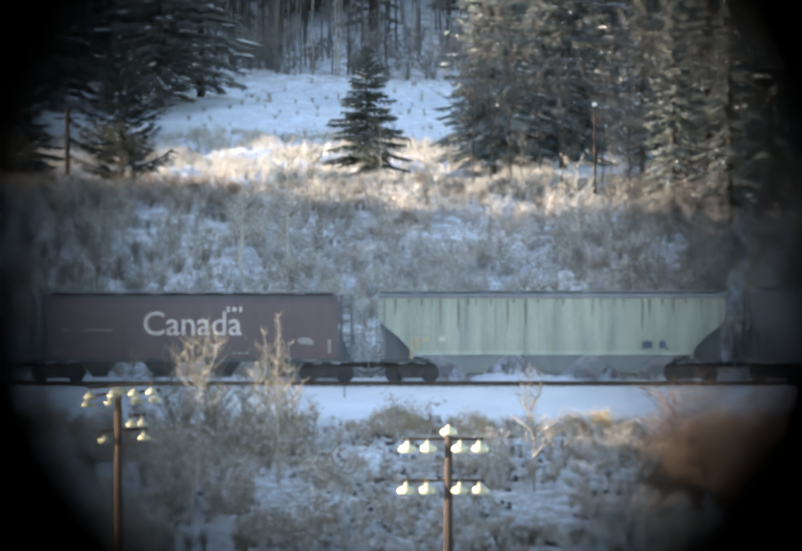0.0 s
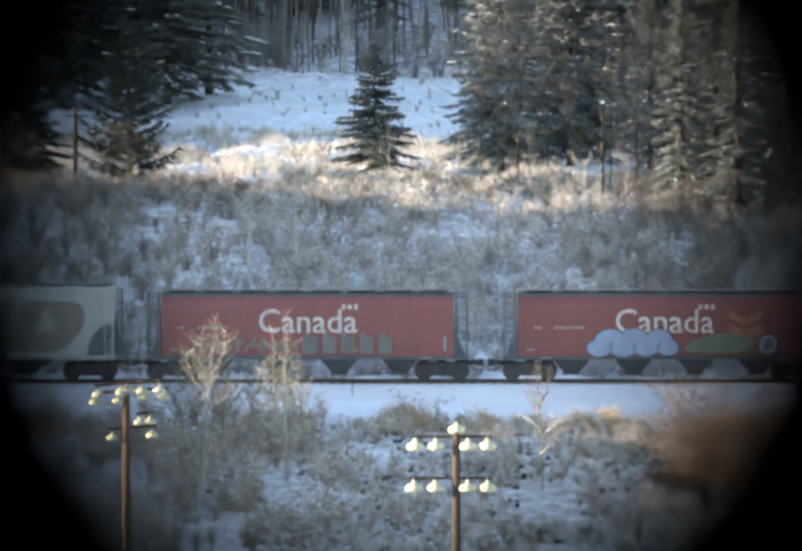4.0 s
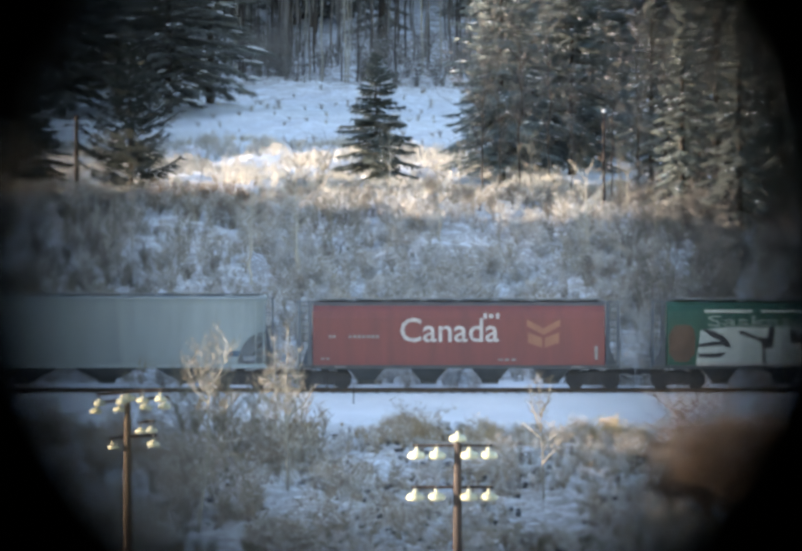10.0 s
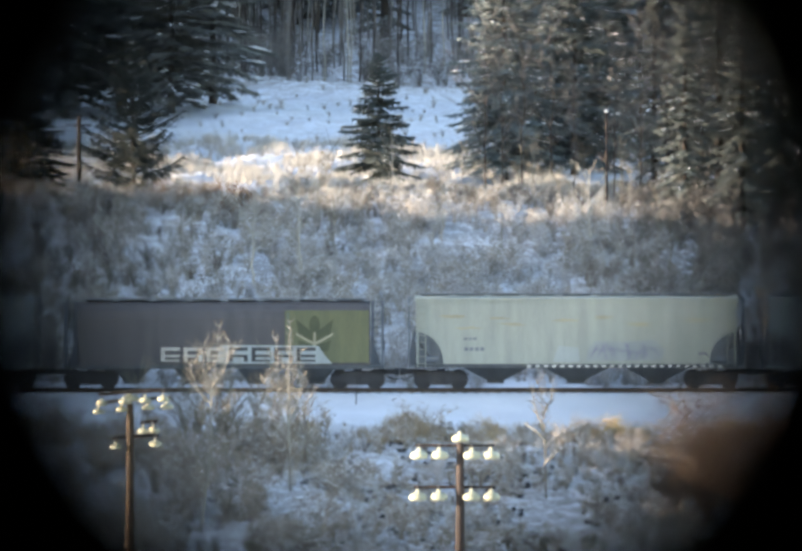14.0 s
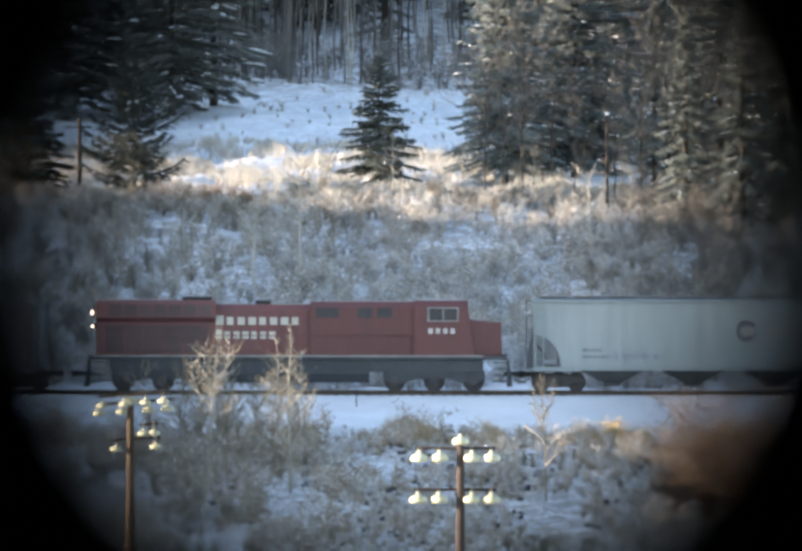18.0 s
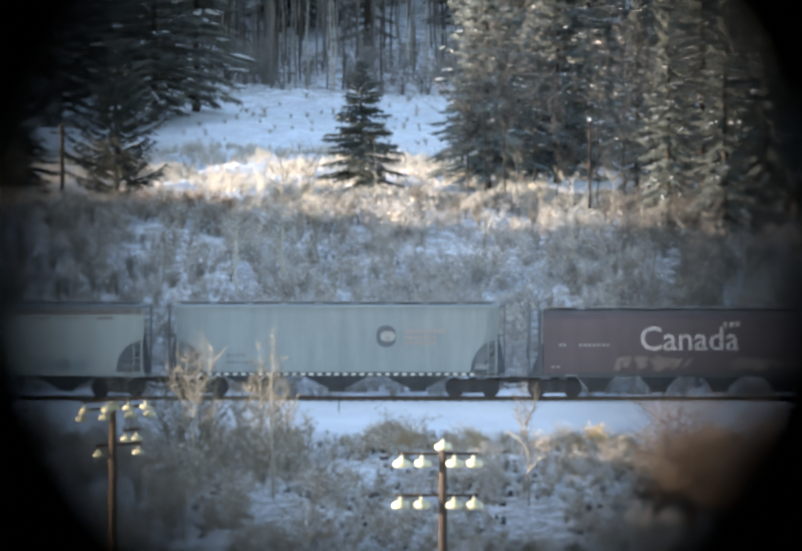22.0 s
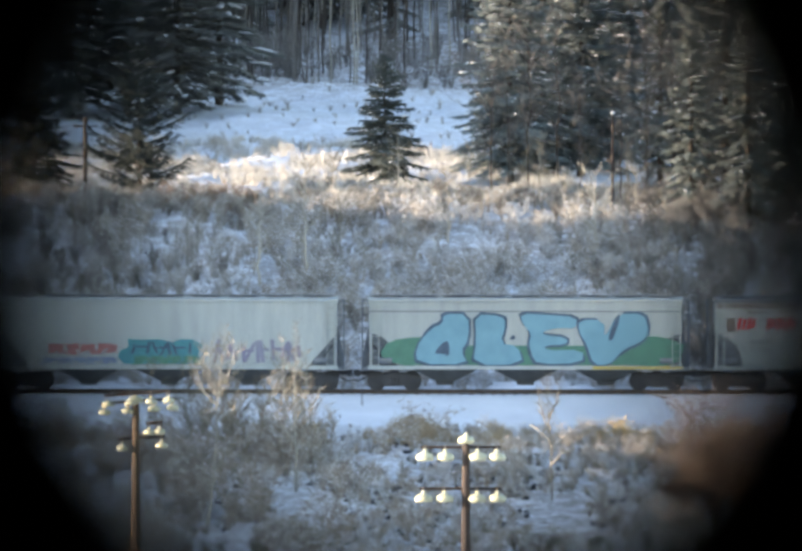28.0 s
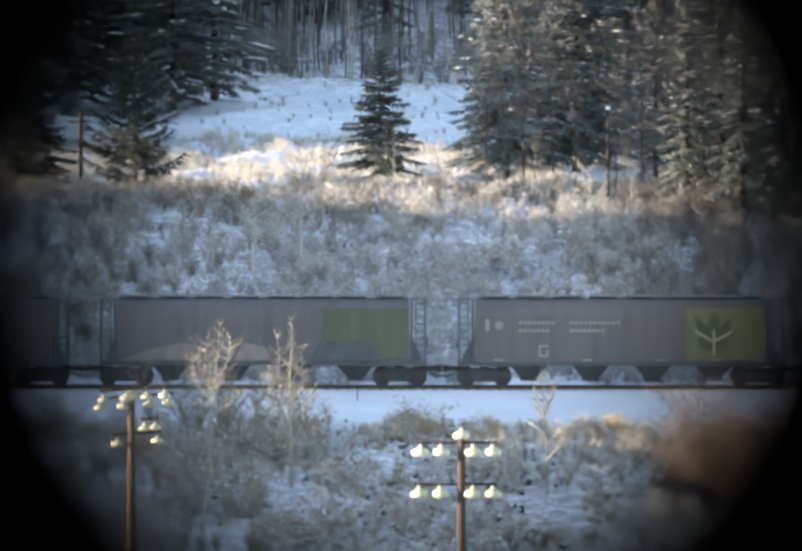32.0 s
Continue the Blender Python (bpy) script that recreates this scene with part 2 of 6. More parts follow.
M_SKYBLUE = mat("sky_blue_spray_paint", (0.15, 0.31, 0.385), (0.12, 0.26, 0.33), rough=0.5, vary=0.06)
M_NAVY = mat("navy_spray_paint", (0.07, 0.115, 0.17), rough=0.5, vary=0.1)
M_TEAL = mat("teal_spray_paint", (0.05, 0.24, 0.27), (0.045, 0.18, 0.22), rough=0.5, vary=0.15)
M_JADE = mat("jade_green_spray_paint", (0.075, 0.21, 0.15), (0.06, 0.16, 0.12), rough=0.5, vary=0.1)
M_CORAL = mat("coral_spray_paint", (0.42, 0.16, 0.15), (0.33, 0.15, 0.15), rough=0.5, vary=0.1)
M_PURPLE = mat("violet_grey_spray_paint", (0.18, 0.17, 0.25), (0.23, 0.23, 0.27), rough=0.5, vary=0.2)
M_PALEBLUE = mat("pale_blue_spray_paint", (0.22, 0.29, 0.42), (0.16, 0.21, 0.31), rough=0.5, vary=0.1)
M_YELLOW = mat("dull_yellow_paint", (0.50, 0.38, 0.10), (0.38, 0.29, 0.1), rough=0.6, vary=0.1)
M_RUST = mat("rust_brown_stain", (0.15, 0.098, 0.075), (0.10, 0.07, 0.055), rough=0.9, vary=0.2)
M_FADEGOLD = mat("faded_gold_paint", (0.29, 0.14, 0.09), (0.24, 0.11, 0.08), rough=0.6, vary=0.1)
M_CHORD = mat("dark_stained_chord", (0.15, 0.125, 0.115), (0.22, 0.20, 0.19), rough=0.8, vary=0.1)
M_DULLGREEN = mat("dull_dark_green_paint", (0.088, 0.095, 0.062), (0.07, 0.074, 0.055), rough=0.6, stretch=STREAK)
M_TAN = mat("dusty_tan_spray_paint", (0.20, 0.16, 0.14), (0.14, 0.115, 0.105), rough=0.7, vary=0.2)
M_LOGORED = mat("red_lettering", (0.50, 0.05, 0.05), (0.4, 0.05, 0.05), rough=0.6, vary=0)
M_GLASS = mat("cab_window_glass", (0.02, 0.025, 0.03), rough=0.1, spec=0.8, bump=0, vary=0)
M_HEADLIGHT = mat("lit_headlight", (1, 0.8, 0.6), bump=0, vary=0, glow=(1.0, 0.78, 0.58, 0.8))
M_SCOPE = mat("matt_black_barrel", (0.004, 0.004, 0.004), (0.003, 0.003, 0.003), rough=1.0, spec=0.0, bump=0, vary=0)


# ---- builders ----
def part(name, bm, material, parent, label=""):
    """Links a bmesh as one mesh object under a thing or a part."""
    me = bpy.data.meshes.new(name)
    bm.to_mesh(me)
    bm.free()
    me.materials.append(material)
    return child(name, me, parent, label)


def child(name, me, parent, label=""):
    ob = new(name, me)
    ob.parent = parent
    return tagged(ob, label) if label else ob


def thing(name, label, category, at=(0, 0, 0), group="", turn=0.0):
    ob = new(name)
    ob.empty_display_size = 0.3
    ob.matrix_basis = pose(*at, 0, 0, turn)
    return tagged(ob, label, category, group)


def box(bm, x0, x1, y0, y1, z0, z1):
    v = [bm.verts.new((x, y, z)) for x in (x0, x1) for y in (y0, y1) for z in (z0, z1)]
    for q in ((0, 1, 3, 2), (4, 6, 7, 5), (0, 4, 5, 1), (2, 3, 7, 6), (0, 2, 6, 4), (1, 5, 7, 3)):
        bm.faces.new([v[i] for i in q])
    return v


def bar_box(x0, x1, y0, y1, z0, z1, bevel=0.0):
    bm = bmesh.new()
    box(bm, x0, x1, y0, y1, z0, z1)
    if bevel:
        bmesh.ops.bevel(bm, geom=bm.edges[:], offset=bevel, segments=1, affect="EDGES")
    return bm


def slab(bm, outline, y0, y1):
    """A flat outline in x and z, given thickness from y0 to y1."""
    a = [bm.verts.new((x, y0, z)) for x, z in outline]
    b = [bm.verts.new((x, y1, z)) for x, z in outline]
    bm.faces.new(a)
    bm.faces.new(b[::-1])
    n = len(a)
    for i in range(n):
        bm.faces.new((a[i], b[i], b[(i + 1) % n], a[(i + 1) % n]))


def loft(bm, rings, caps=True):
    vs = [[bm.verts.new(p) for p in r] for r in rings]
    n = len(vs[0])
    for a, b in zip(vs, vs[1:]):
        for i in range(n):
            bm.faces.new((a[i], a[(i + 1) % n], b[(i + 1) % n], b[i]))
    if caps:
        bm.faces.new(vs[0][::-1])
        bm.faces.new(vs[-1])


def tube(bm, p, q, r0, r1=None, n=8):
    p, q = Vector(p), Vector(q)
    r1 = r0 if r1 is None else r1
    d = (q - p).normalized()
    u = d.orthogonal().normalized()
    w = d.cross(u)
    ring = lambda c, r: [c + (u * math.cos(k * math.tau / n) + w * math.sin(k * math.tau / n)) * r for k in range(n)]
    loft(bm, [ring(p, r0), ring(q, r1)])


def lathe(bm, profile, cx=0.0, cy=0.0, cz=0.0, n=12):
    """Turned about the upright axis: profile of (radius, height)."""
    loft(bm, [[(cx + r * math.cos(k * math.tau / n), cy + r * math.sin(k * math.tau / n), cz + h) for k in range(n)] for r, h in profile])


def mesh_np(name, verts, quads, material):
    """A mesh from arrays, quick for very many small pieces."""
    verts, quads = np.asarray(verts, np.float32), np.asarray(quads, np.int32)
    me = bpy.data.meshes.new(name)
    k = quads.shape[1]
    me.vertices.add(len(verts))
    me.vertices.foreach_set("co", verts.ravel())
    me.loops.add(quads.size)
    me.loops.foreach_set("vertex_index", quads.ravel())
    me.polygons.add(len(quads))
    me.polygons.foreach_set("loop_start", np.arange(0, quads.size, k, dtype=np.int32))
    me.update(calc_edges=True)
    me.materials.append(material)
    return me


def sticks(p0, p1, r0, r1, n=3):
    """Tapered n-sided rods from p0 to p1, all at once."""
    p0, p1 = np.asarray(p0, float), np.asarray(p1, float)
    r0, r1 = np.asarray(r0, float), np.asarray(r1, float)
    d = p1 - p0
    d /= np.linalg.norm(d, axis=1, keepdims=True) + 1e-9
    ref = np.where(np.abs(d[:, 2:3]) < 0.9, [[0.0, 0.0, 1.0]], [[1.0, 0.0, 0.0]])
    u = np.cross(d, ref)
    u /= np.linalg.norm(u, axis=1, keepdims=True) + 1e-9
    w = np.cross(d, u)
    a = np.arange(n) * math.tau / n + 0.5
    off = u[:, None, :] * np.cos(a)[None, :, None] + w[:, None, :] * np.sin(a)[None, :, None]
    v = np.concatenate([p0[:, None] + off * r0[:, None, None], p1[:, None] + off * r1[:, None, None]], axis=1).reshape(-1, 3)
    base = (np.arange(len(p0)) * 2 * n)[:, None]
    i = np.arange(n)
    j = (i + 1) % n
    q = np.stack([i, j, j + n, i + n], axis=1)
    return v, (base[:, None] + q[None]).reshape(-1, 4)


def bent_tubes(paths, n=8):
    """Bent tapering rods, each one closed skin: a path is a row of (x, y, z, radius)."""
    verts, quads, base = [], [], 0
    for path in paths:
        p = np.array(path, float)
        d = np.gradient(p[:, :3], axis=0)
        d /= np.linalg.norm(d, axis=1, keepdims=True) + 1e-9
        u = np.cross(d, [0.31, 0.95, 0.05])
        u /= np.linalg.norm(u, axis=1, keepdims=True) + 1e-9
        w = np.cross(d, u)
        a = np.arange(n) * math.tau / n
        ring = p[:, None, :3] + (u[:, None] * np.cos(a)[None, :, None] + w[:, None] * np.sin(a)[None, :, None]) * p[:, 3][:, None, None]
        verts.append(ring.reshape(-1, 3))
        for k in range(len(p) - 1):
            i = np.arange(n)
            j = (i + 1) % n
            quads.append(base + k * n + np.stack([i, j, j + n, i + n], axis=1))
        base += len(p) * n
    return np.concatenate(verts), np.concatenate(quads)


def ribbons(p0, p1, r0, r1):
    """The finest twigs and blades: flat slivers, turned at random."""
    p0, p1 = np.asarray(p0, float), np.asarray(p1, float)
    d = p1 - p0
    u = np.cross(d, np.random.default_rng(len(p0)).normal(0, 1, p0.shape))
    u /= np.linalg.norm(u, axis=1, keepdims=True) + 1e-9
    r0, r1 = np.asarray(r0)[:, None] * 1.2, np.asarray(r1)[:, None] * 1.2
    v = np.stack([p0 - u * r0, p0 + u * r0, p1 + u * r1, p1 - u * r1], axis=1).reshape(-1, 3)
    return v, np.arange(len(p0) * 4).reshape(-1, 4)


def rods(a, b, r, s, fine=0.0172):
    """Stems as round rods, the finest twigs as slivers."""
    a, b, r, s = (np.asarray(v, float) for v in (a, b, r, s))
    k = r > fine
    v1, q1 = sticks(a[k], b[k], r[k], s[k])
    v2, q2 = ribbons(a[~k], b[~k], r[~k], s[~k])
    return np.concatenate([v1, v2]), np.concatenate([q1, q2 + len(v1)])


# ---- the land ----
PROFILE_Y = [-6000, -60, 0, 100, 235, 400, 600, 700, 745, 793, 797.9, 799.6, 804.2, 807, 814, 852, 880, 1000, 1200, 2000, 4800]
PROFILE_Z = [30, 23.2, 23.2, 17, 8.8, -2, -8, -7.6, -5.6, -1.3, -0.55, -0.2, -0.2, -0.4, 0.2, 8.1, 9.15, 13.7, 25, 62, 210]


def rough(x, y):
    """Gentle unevenness of the ground, none on the trackbed."""
    k = 1 - np.exp(-((np.asarray(y, float) - 801) / 7.0) ** 2)
    return k * (0.22 * np.sin(x * 0.31 + y * 0.17) + 0.16 * np.sin(x * 0.83 - y * 0.41 + 1.3) + 0.09 * np.sin(x * 1.9 + y * 1.3 + 0.4))


# an unseen bluff added beside the valley to block the low sun, cut through for the track
SHADE_CREST_Y = [560, 690, 762, 776, 781, 786, 820, 836, 845, 852, 893, 910, 1100, 1300]
SHADE_CREST_Z = [-8, 3.7, 5.1, 6.0, 7.6, 15.5, 16.0, 15.0, 13.6, 11.2, 11.0, 25.0, 40.0, 40.0]


def ground_z(x, y):
    x, y = np.asarray(x, float), np.asarray(y, float)
    low = np.interp(y, PROFILE_Y, PROFILE_Z) + rough(x, y)
    crest = np.interp(y, SHADE_CREST_Y, SHADE_CREST_Z) + 0.7 * np.sin(y * 0.35) + 0.4 * np.sin(y * 0.9 + x * 0.3)
    k = np.clip((-x - 31) / 14.0, 0, 1) * np.clip((270 + x + 31) / 60.0, 0, 1) * np.clip((np.abs(y - 801.5) - 2.8) / 2.0, 0, 1)
    return low + np.maximum(crest - low, 0) * k * k * (3 - 2 * k)


def grid_sheet(name, xs, ys, material):
    xs, ys = np.asarray(xs, float), np.asarray(ys, float)
    gx, gy = np.meshgrid(xs, ys)
    v = np.stack([gx, gy, ground_z(gx, gy)], axis=-1).reshape(-1, 3)
    nx = len(xs)
    i = (np.arange(len(ys) - 1)[:, None] * nx + np.arange(nx - 1)[None]).ravel()
    me = mesh_np(name, v, np.stack([i, i + 1, i + 1 + nx, i + nx], axis=1), material)
    me.polygons.foreach_set("use_smooth", [True] * len(me.polygons))
    return new(name, me)


xs = np.concatenate([[-4000, -1500, -600], np.arange(-340, -160, 20.0), np.arange(-160, -50, 5.0), np.arange(-50, 50.1, 0.7), [80, 150, 300, 600, 1500, 4000]])
ys = np.concatenate([[-4000, -1000, -200, -60], np.arange(-20, 700, 20), np.arange(700, 795, 1.0), np.arange(795, 816, 0.4), np.arange(816, 1040, 1.2), [1080, 1150, 1200, 1400, 2000, 3000, 4800]])
tagged(grid_sheet("ground", xs, ys, M_GROUND), "snow-covered valley slope with a level trackbed", "ground", kind="structure")


# ---- plants, built from rods ----
def shrub_rods(rng, h, spread, stems, twigs):
    """Bare stems that fan out of one root, with side twigs."""
    a, b, r, s = [], [], [], []
    for _ in range(stems):
        ang, lean = rng.uniform(0, math.tau), rng.uniform(0.1, 1.0) * spread
        hh = h * rng.uniform(0.55, 1.0)
        p = np.array([rng.normal(0, 0.12), rng.normal(0, 0.12), -0.1])
        out = np.array([math.cos(ang), math.sin(ang), 0.0])
        rad = 0.017 * (0.6 + 0.5 * h / 2.5)
        for k in range(4):
            f = (k + 1) / 4
            q = np.array([0, 0, hh * f ** 0.9]) + out * lean * f ** 1.4 + rng.normal(0, 0.05, 3)
            a.append(p), b.append(q), r.append(rad * (1 - 0.2 * k)), s.append(rad * (0.8 - 0.2 * k))
            for _ in range(twigs if k else 1):
                g = rng.uniform(0.1, 1)
                m = p + (q - p) * g
                ta = rng.uniform(0, math.tau)
                ln = rng.uniform(0.2, 0.55) * hh * (1.15 - 0.6 * f)
                d = np.array([math.cos(ta) * 0.85, math.sin(ta) * 0.85, rng.uniform(-0.1, 0.8)])
                e = m + d * ln
                a.append(m), b.append(e), r.append(0.0112), s.append(0.006)
                if rng.random() < 0.6:
                    m2 = m + (e - m) * rng.uniform(0.3, 0.8)
                    a.append(m2), b.append(m2 + rng.normal(0, 0.16, 3) * ln + np.array([0, 0, ln * 0.35])), r.append(0.010), s.append(0.005)
            p = q
    return np.array(a), np.array(b), np.array(r), np.array(s)


def scatter(name, rng, places, variants, material, label, category):
    """Very many shrubs as one object: each place is (x, y, size)."""
    A, B, R, S = [], [], [], []
    for x, y, size in places:
        a, b, r, s = variants[rng.integers(len(variants))]
        t = rng.uniform(0, math.tau)
        m = np.array([[math.cos(t), -math.sin(t), 0], [math.sin(t), math.cos(t), 0], [0, 0, 1]]).T * size
        o = np.array([x, y, float(ground_z(x, y))])
        A.append(a @ m + o), B.append(b @ m + o), R.append(r * size ** 0.5), S.append(s * size ** 0.5)
    v, q = rods(np.concatenate(A), np.concatenate(B), np.concatenate(R), np.concatenate(S))
    return tagged(new(name, mesh_np(name, v, q, material)), label, category, kind="stuff")


def tree_rods(rng, h, limbs, spread, trunk_r, first=0.25, up=0.9, lean=0.0, side=3, fine=0.010, crook=0.06):
    """A bare broadleaf tree: returns the trunk's rods and the rods of limbs and twigs."""
    t, c = ([], [], [], []), ([], [], [], [])
    crooked_reach = 1.0 - crook

    def add(g, p, q, r, s):
        g[0].append(p), g[1].append(q), g[2].append(r), g[3].append(s)
    pts = [np.array([0, 0, -0.3])]
    for k in range(1, 11):
        f = k / 10
        pts.append(np.array([lean * f * f + rng.normal(0, 0.03 + crook * 0.5), rng.normal(0, 0.03 + crook * 0.5), h * f]))
    for k in range(10):
        add(t, pts[k], pts[k + 1], trunk_r * (1 - 0.09 * k), trunk_r * (1 - 0.09 * (k + 1)))
    for i in range(limbs):
        f = first + (0.97 - first) * (i + rng.random()) / limbs
        k = min(int(f * 10), 9)
        p = pts[k] + (pts[k + 1] - pts[k]) * (f * 10 - k)
        ang = rng.uniform(0, math.tau)
        ln = spread * (0.42 + 0.6 * math.sin(math.pi * (0.12 + 0.8 * (f - first) / (1 - first)))) * rng.uniform(0.55, 1.15) * crooked_reach
        d = np.array([math.cos(ang), math.sin(ang), up * rng.uniform(0.5, 1.3)])
        r = max(trunk_r * (1 - 0.8 * f) * 0.55, 0.013)
        for seg in range(4):
            q = p + d * ln / 4 + rng.normal(0, crook, 3) * ln / 2
            add(c, p, q, r * (1 - 0.2 * seg), r * (0.8 - 0.2 * seg))
            for _ in range(side):
                m = p + (q - p) * rng.random()
                e = m + (d * 0.5 + rng.normal(0, 0.55, 3) + np.array([0, 0, 0.3])) * ln * rng.uniform(0.12, 0.3)
                add(c, m, e, fine, fine * 0.5)
                for _ in range(2):
                    m2 = m + (e - m) * rng.random()
                    add(c, m2, m2 + (rng.normal(0, 0.5, 3) + np.array([0, 0, 0.3])) * ln * 0.12, fine * 0.7, fine * 0.35)
            p, d = q, d + np.array([0, 0, 0.12]) + rng.normal(0, 2 * crook, 3)
    return [np.array(v) for v in t], [np.array(v) for v in c]


def bare_tree_meshes(seed, h, limbs, spread, trunk_r, bark, twig, **kw):
    t, c = tree_rods(np.random.default_rng(seed), h, limbs, spread, trunk_r, **kw)
    big_ = c[2] > 0.0115
    limbs_, twigs_ = [v[big_] for v in c], [v[~big_] for v in c]
    return mesh_np("trunk", *bent_tubes([[(*p, r) for p, r in zip(t[0], t[2])] + [(*t[1][-1], t[3][-1])]]), bark), mesh_np("limb_crown", *sticks(*limbs_), bark), mesh_np("twig_crown", *ribbons(*twigs_), twig)


def plant(meshes, names, name, label, category, x, y, group="", size=1.0, turn=0.0, sink=0.0):
    """A tree or bush as a thing with its parts, standing on the ground."""
    ob = thing(name, label, category, (x, y, float(ground_z(x, y)) - sink), group, turn)
    for n, me in zip(names, meshes):
        p = child(n, me, ob)
        if n in ("snow", "twig_crown", "limb_crown", "crown", "blade_mass", "twig_mass", "stem_mass", "dead_leaves"):
            tagged(p, kind="stuff")
    ob.scale = (size, size, size)
    return ob


def spruce_meshes(seed, h, radius, needle, droop=0.32, bare=0.06, snow=0.5, step=0.34, thin=1.0, lift=0.25, bulk=1.0, clump=1.0):
    """A conifer: trunk, whorls of boughs hung with sprigs, and the snow that lies on the boughs."""
    rng = np.random.default_rng(seed)
    a, b, r, s = [], [], [], []
    sn = []
    z = h * bare + 0.3
    while z < h * 0.985:
        f = z / h
        reach = radius * (1 - f) ** 0.72 * (0.62 + 0.5 * min(1.0, f * 5))
        k = rng.integers(5, 8)
        a0 = rng.uniform(0, math.tau)
        for i in range(k):
            ang = a0 + i * math.tau / k + rng.normal(0, 0.2)
            ln = max(reach * rng.uniform(0.5, 1.28), 0.18)
            zb = min(z + rng.uniform(-0.6, 0.6) * step, h * 0.985)
            out = np.array([math.cos(ang), math.sin(ang), 0.0])
            side = np.array([-out[1], out[0], 0.0])
            rise = lift + 0.5 * f
            spine = lambda g: np.array([0, 0, zb]) + out * ln * g + np.array([0, 0, ln * (rise * 0.35 * g - droop * (1.25 - f) * g * g + 0.16 * g ** 4)])
            n = max(int(ln / (0.13 * bulk)), 3)
            p = spine(0)
            for j in range(n):
                q = spine((j + 1) / n)
                a.append(p), b.append(q), r.append(0.055 * bulk), s.append(0.045 * bulk)
                if j >= n * 0.12:
                    w = ln * 0.34 * (1 - 0.75 * j / n) + 0.10
                    for sg in (-1, 1):
                        if rng.random() < 0.9 * thin:
                            e = q + side * sg * w * rng.uniform(0.6, 1.1) + out * w * rng.uniform(0.3, 0.8) + np.array([0, 0, -w * rng.uniform(0.05, 0.55)])
                            a.append(q), b.append(e), r.append(0.055 * bulk), s.append(0.018)
                    if rng.random() < 0.5 * thin:
                        a.append(q), b.append(q + np.array([rng.normal(0, 0.06), rng.normal(0, 0.06), -rng.uniform(0.15, 0.4)])), r.append(0.045 * bulk), s.append(0.012)
                p = q
            if rng.random() < snow * (1.0 if f < 0.7 else 0.25):
                for _ in range(rng.integers(1, 4)):
                    g = rng.uniform(0.45, 1.0)
                    sn.append((*(spine(g) + side * rng.normal(0, ln * 0.1) + np.array([0, 0, 0.05])), rng.uniform(0.08, 0.2) * clump, ang))
        z += step * rng.uniform(0.75, 1.25) * (0.6 + 0.4 * (1 - f))
    crown = mesh_np("crown", *sticks(a, b, r, s, n=3), needle)
    zz = np.linspace(-0.3, h * 0.98, 9)
    pts = np.stack([rng.normal(0, 0.02, 9), rng.normal(0, 0.02, 9), zz], axis=1)
    rad = 0.018 * h * (1 - zz / h * 0.95).clip(0.04, 1.0)
    trunk = mesh_np("trunk", *bent_tubes([[(*p, r) for p, r in zip(pts, rad)]]), M_BARK)
    sn = np.array(sn)
    c, si = sn[:, :3], sn[:, 3]
    out = np.stack([np.cos(sn[:, 4]), np.sin(sn[:, 4]), -0.25 * np.ones(len(sn))], axis=1)
    v1, q1 = sticks(c - out * (si * 1.1)[:, None], c, si * 0.15, si * 0.5, n=6)
    v2, q2 = sticks(c, c + out * (si * 1.5)[:, None], si * 0.5, si * 0.10, n=6)
    for v in (v1, v2):
        mid = np.repeat(c[:, 2], 12)
        v[:, 2] = mid + (v[:, 2] - mid) * 0.5
    snow_mesh = mesh_np("snow", np.concatenate([v1, v2]), np.concatenate([q1, q2 + len(v1)]), M_SNOWCLUMP)
    return trunk, crown, snow_mesh


CONIFER = ("trunk", "crown", "snow")
BROADLEAF = ("trunk", "limb_crown", "twig_crown")
rng = np.random.default_rng(11)
shrubs = [shrub_rods(rng, rng.uniform(1.3, 2.2), rng.uniform(0.9, 1.7), 11, 4) for _ in range(9)]
tufts = [shrub_rods(rng, rng.uniform(0.5, 0.9), rng.uniform(0.3, 0.7), 10, 2) for _ in range(5)]


def blades(rng, n, h, w):
    """A tuft of grass blades."""
    p = rng.normal(0, w, (n, 3)) * [1, 1, 0]
    q = p + np.stack([rng.normal(0, 0.22, n) * h, rng.normal(0, 0.22, n) * h, rng.uniform(0.45, 1.0, n) * h], axis=1)
    return p, q, np.full(n, 0.011), np.full(n, 0.004)


grass = [blades(rng, 22, 0.75, 0.16) for _ in range(6)]


ASPENS = ((-9.25, 750), (-5.6, 765), (6.75, 762))     # brush stays off the foot of these


def strip(n, x0, x1, y0, y1, s0, s1, clump=0.0):
    """Random places in a strip; clump thins them out in uneven patches."""
    out = []
    while len(out) < n:
        x, y = rng.uniform(x0, x1), rng.uniform(y0, y1)
        if any(-1.0 < x - ax < 1.9 and ay - 17 < y < ay + 1 for ax, ay in ASPENS):
            n -= 0.5
            continue
        patch = math.sin(x * 0.75 + y * 0.21) + math.sin(x * 0.33 - y * 0.37 + 2) + math.sin(x * 1.6 + y * 0.6)
        if patch * 0.5 > rng.uniform(-1, 1) * 1.5 - 1.2 * (1 - clump) - 0.4 + clump:
            out.append((x, y, rng.uniform(s0, s1) * (1 + 0.22 * clump * patch)))
    return out


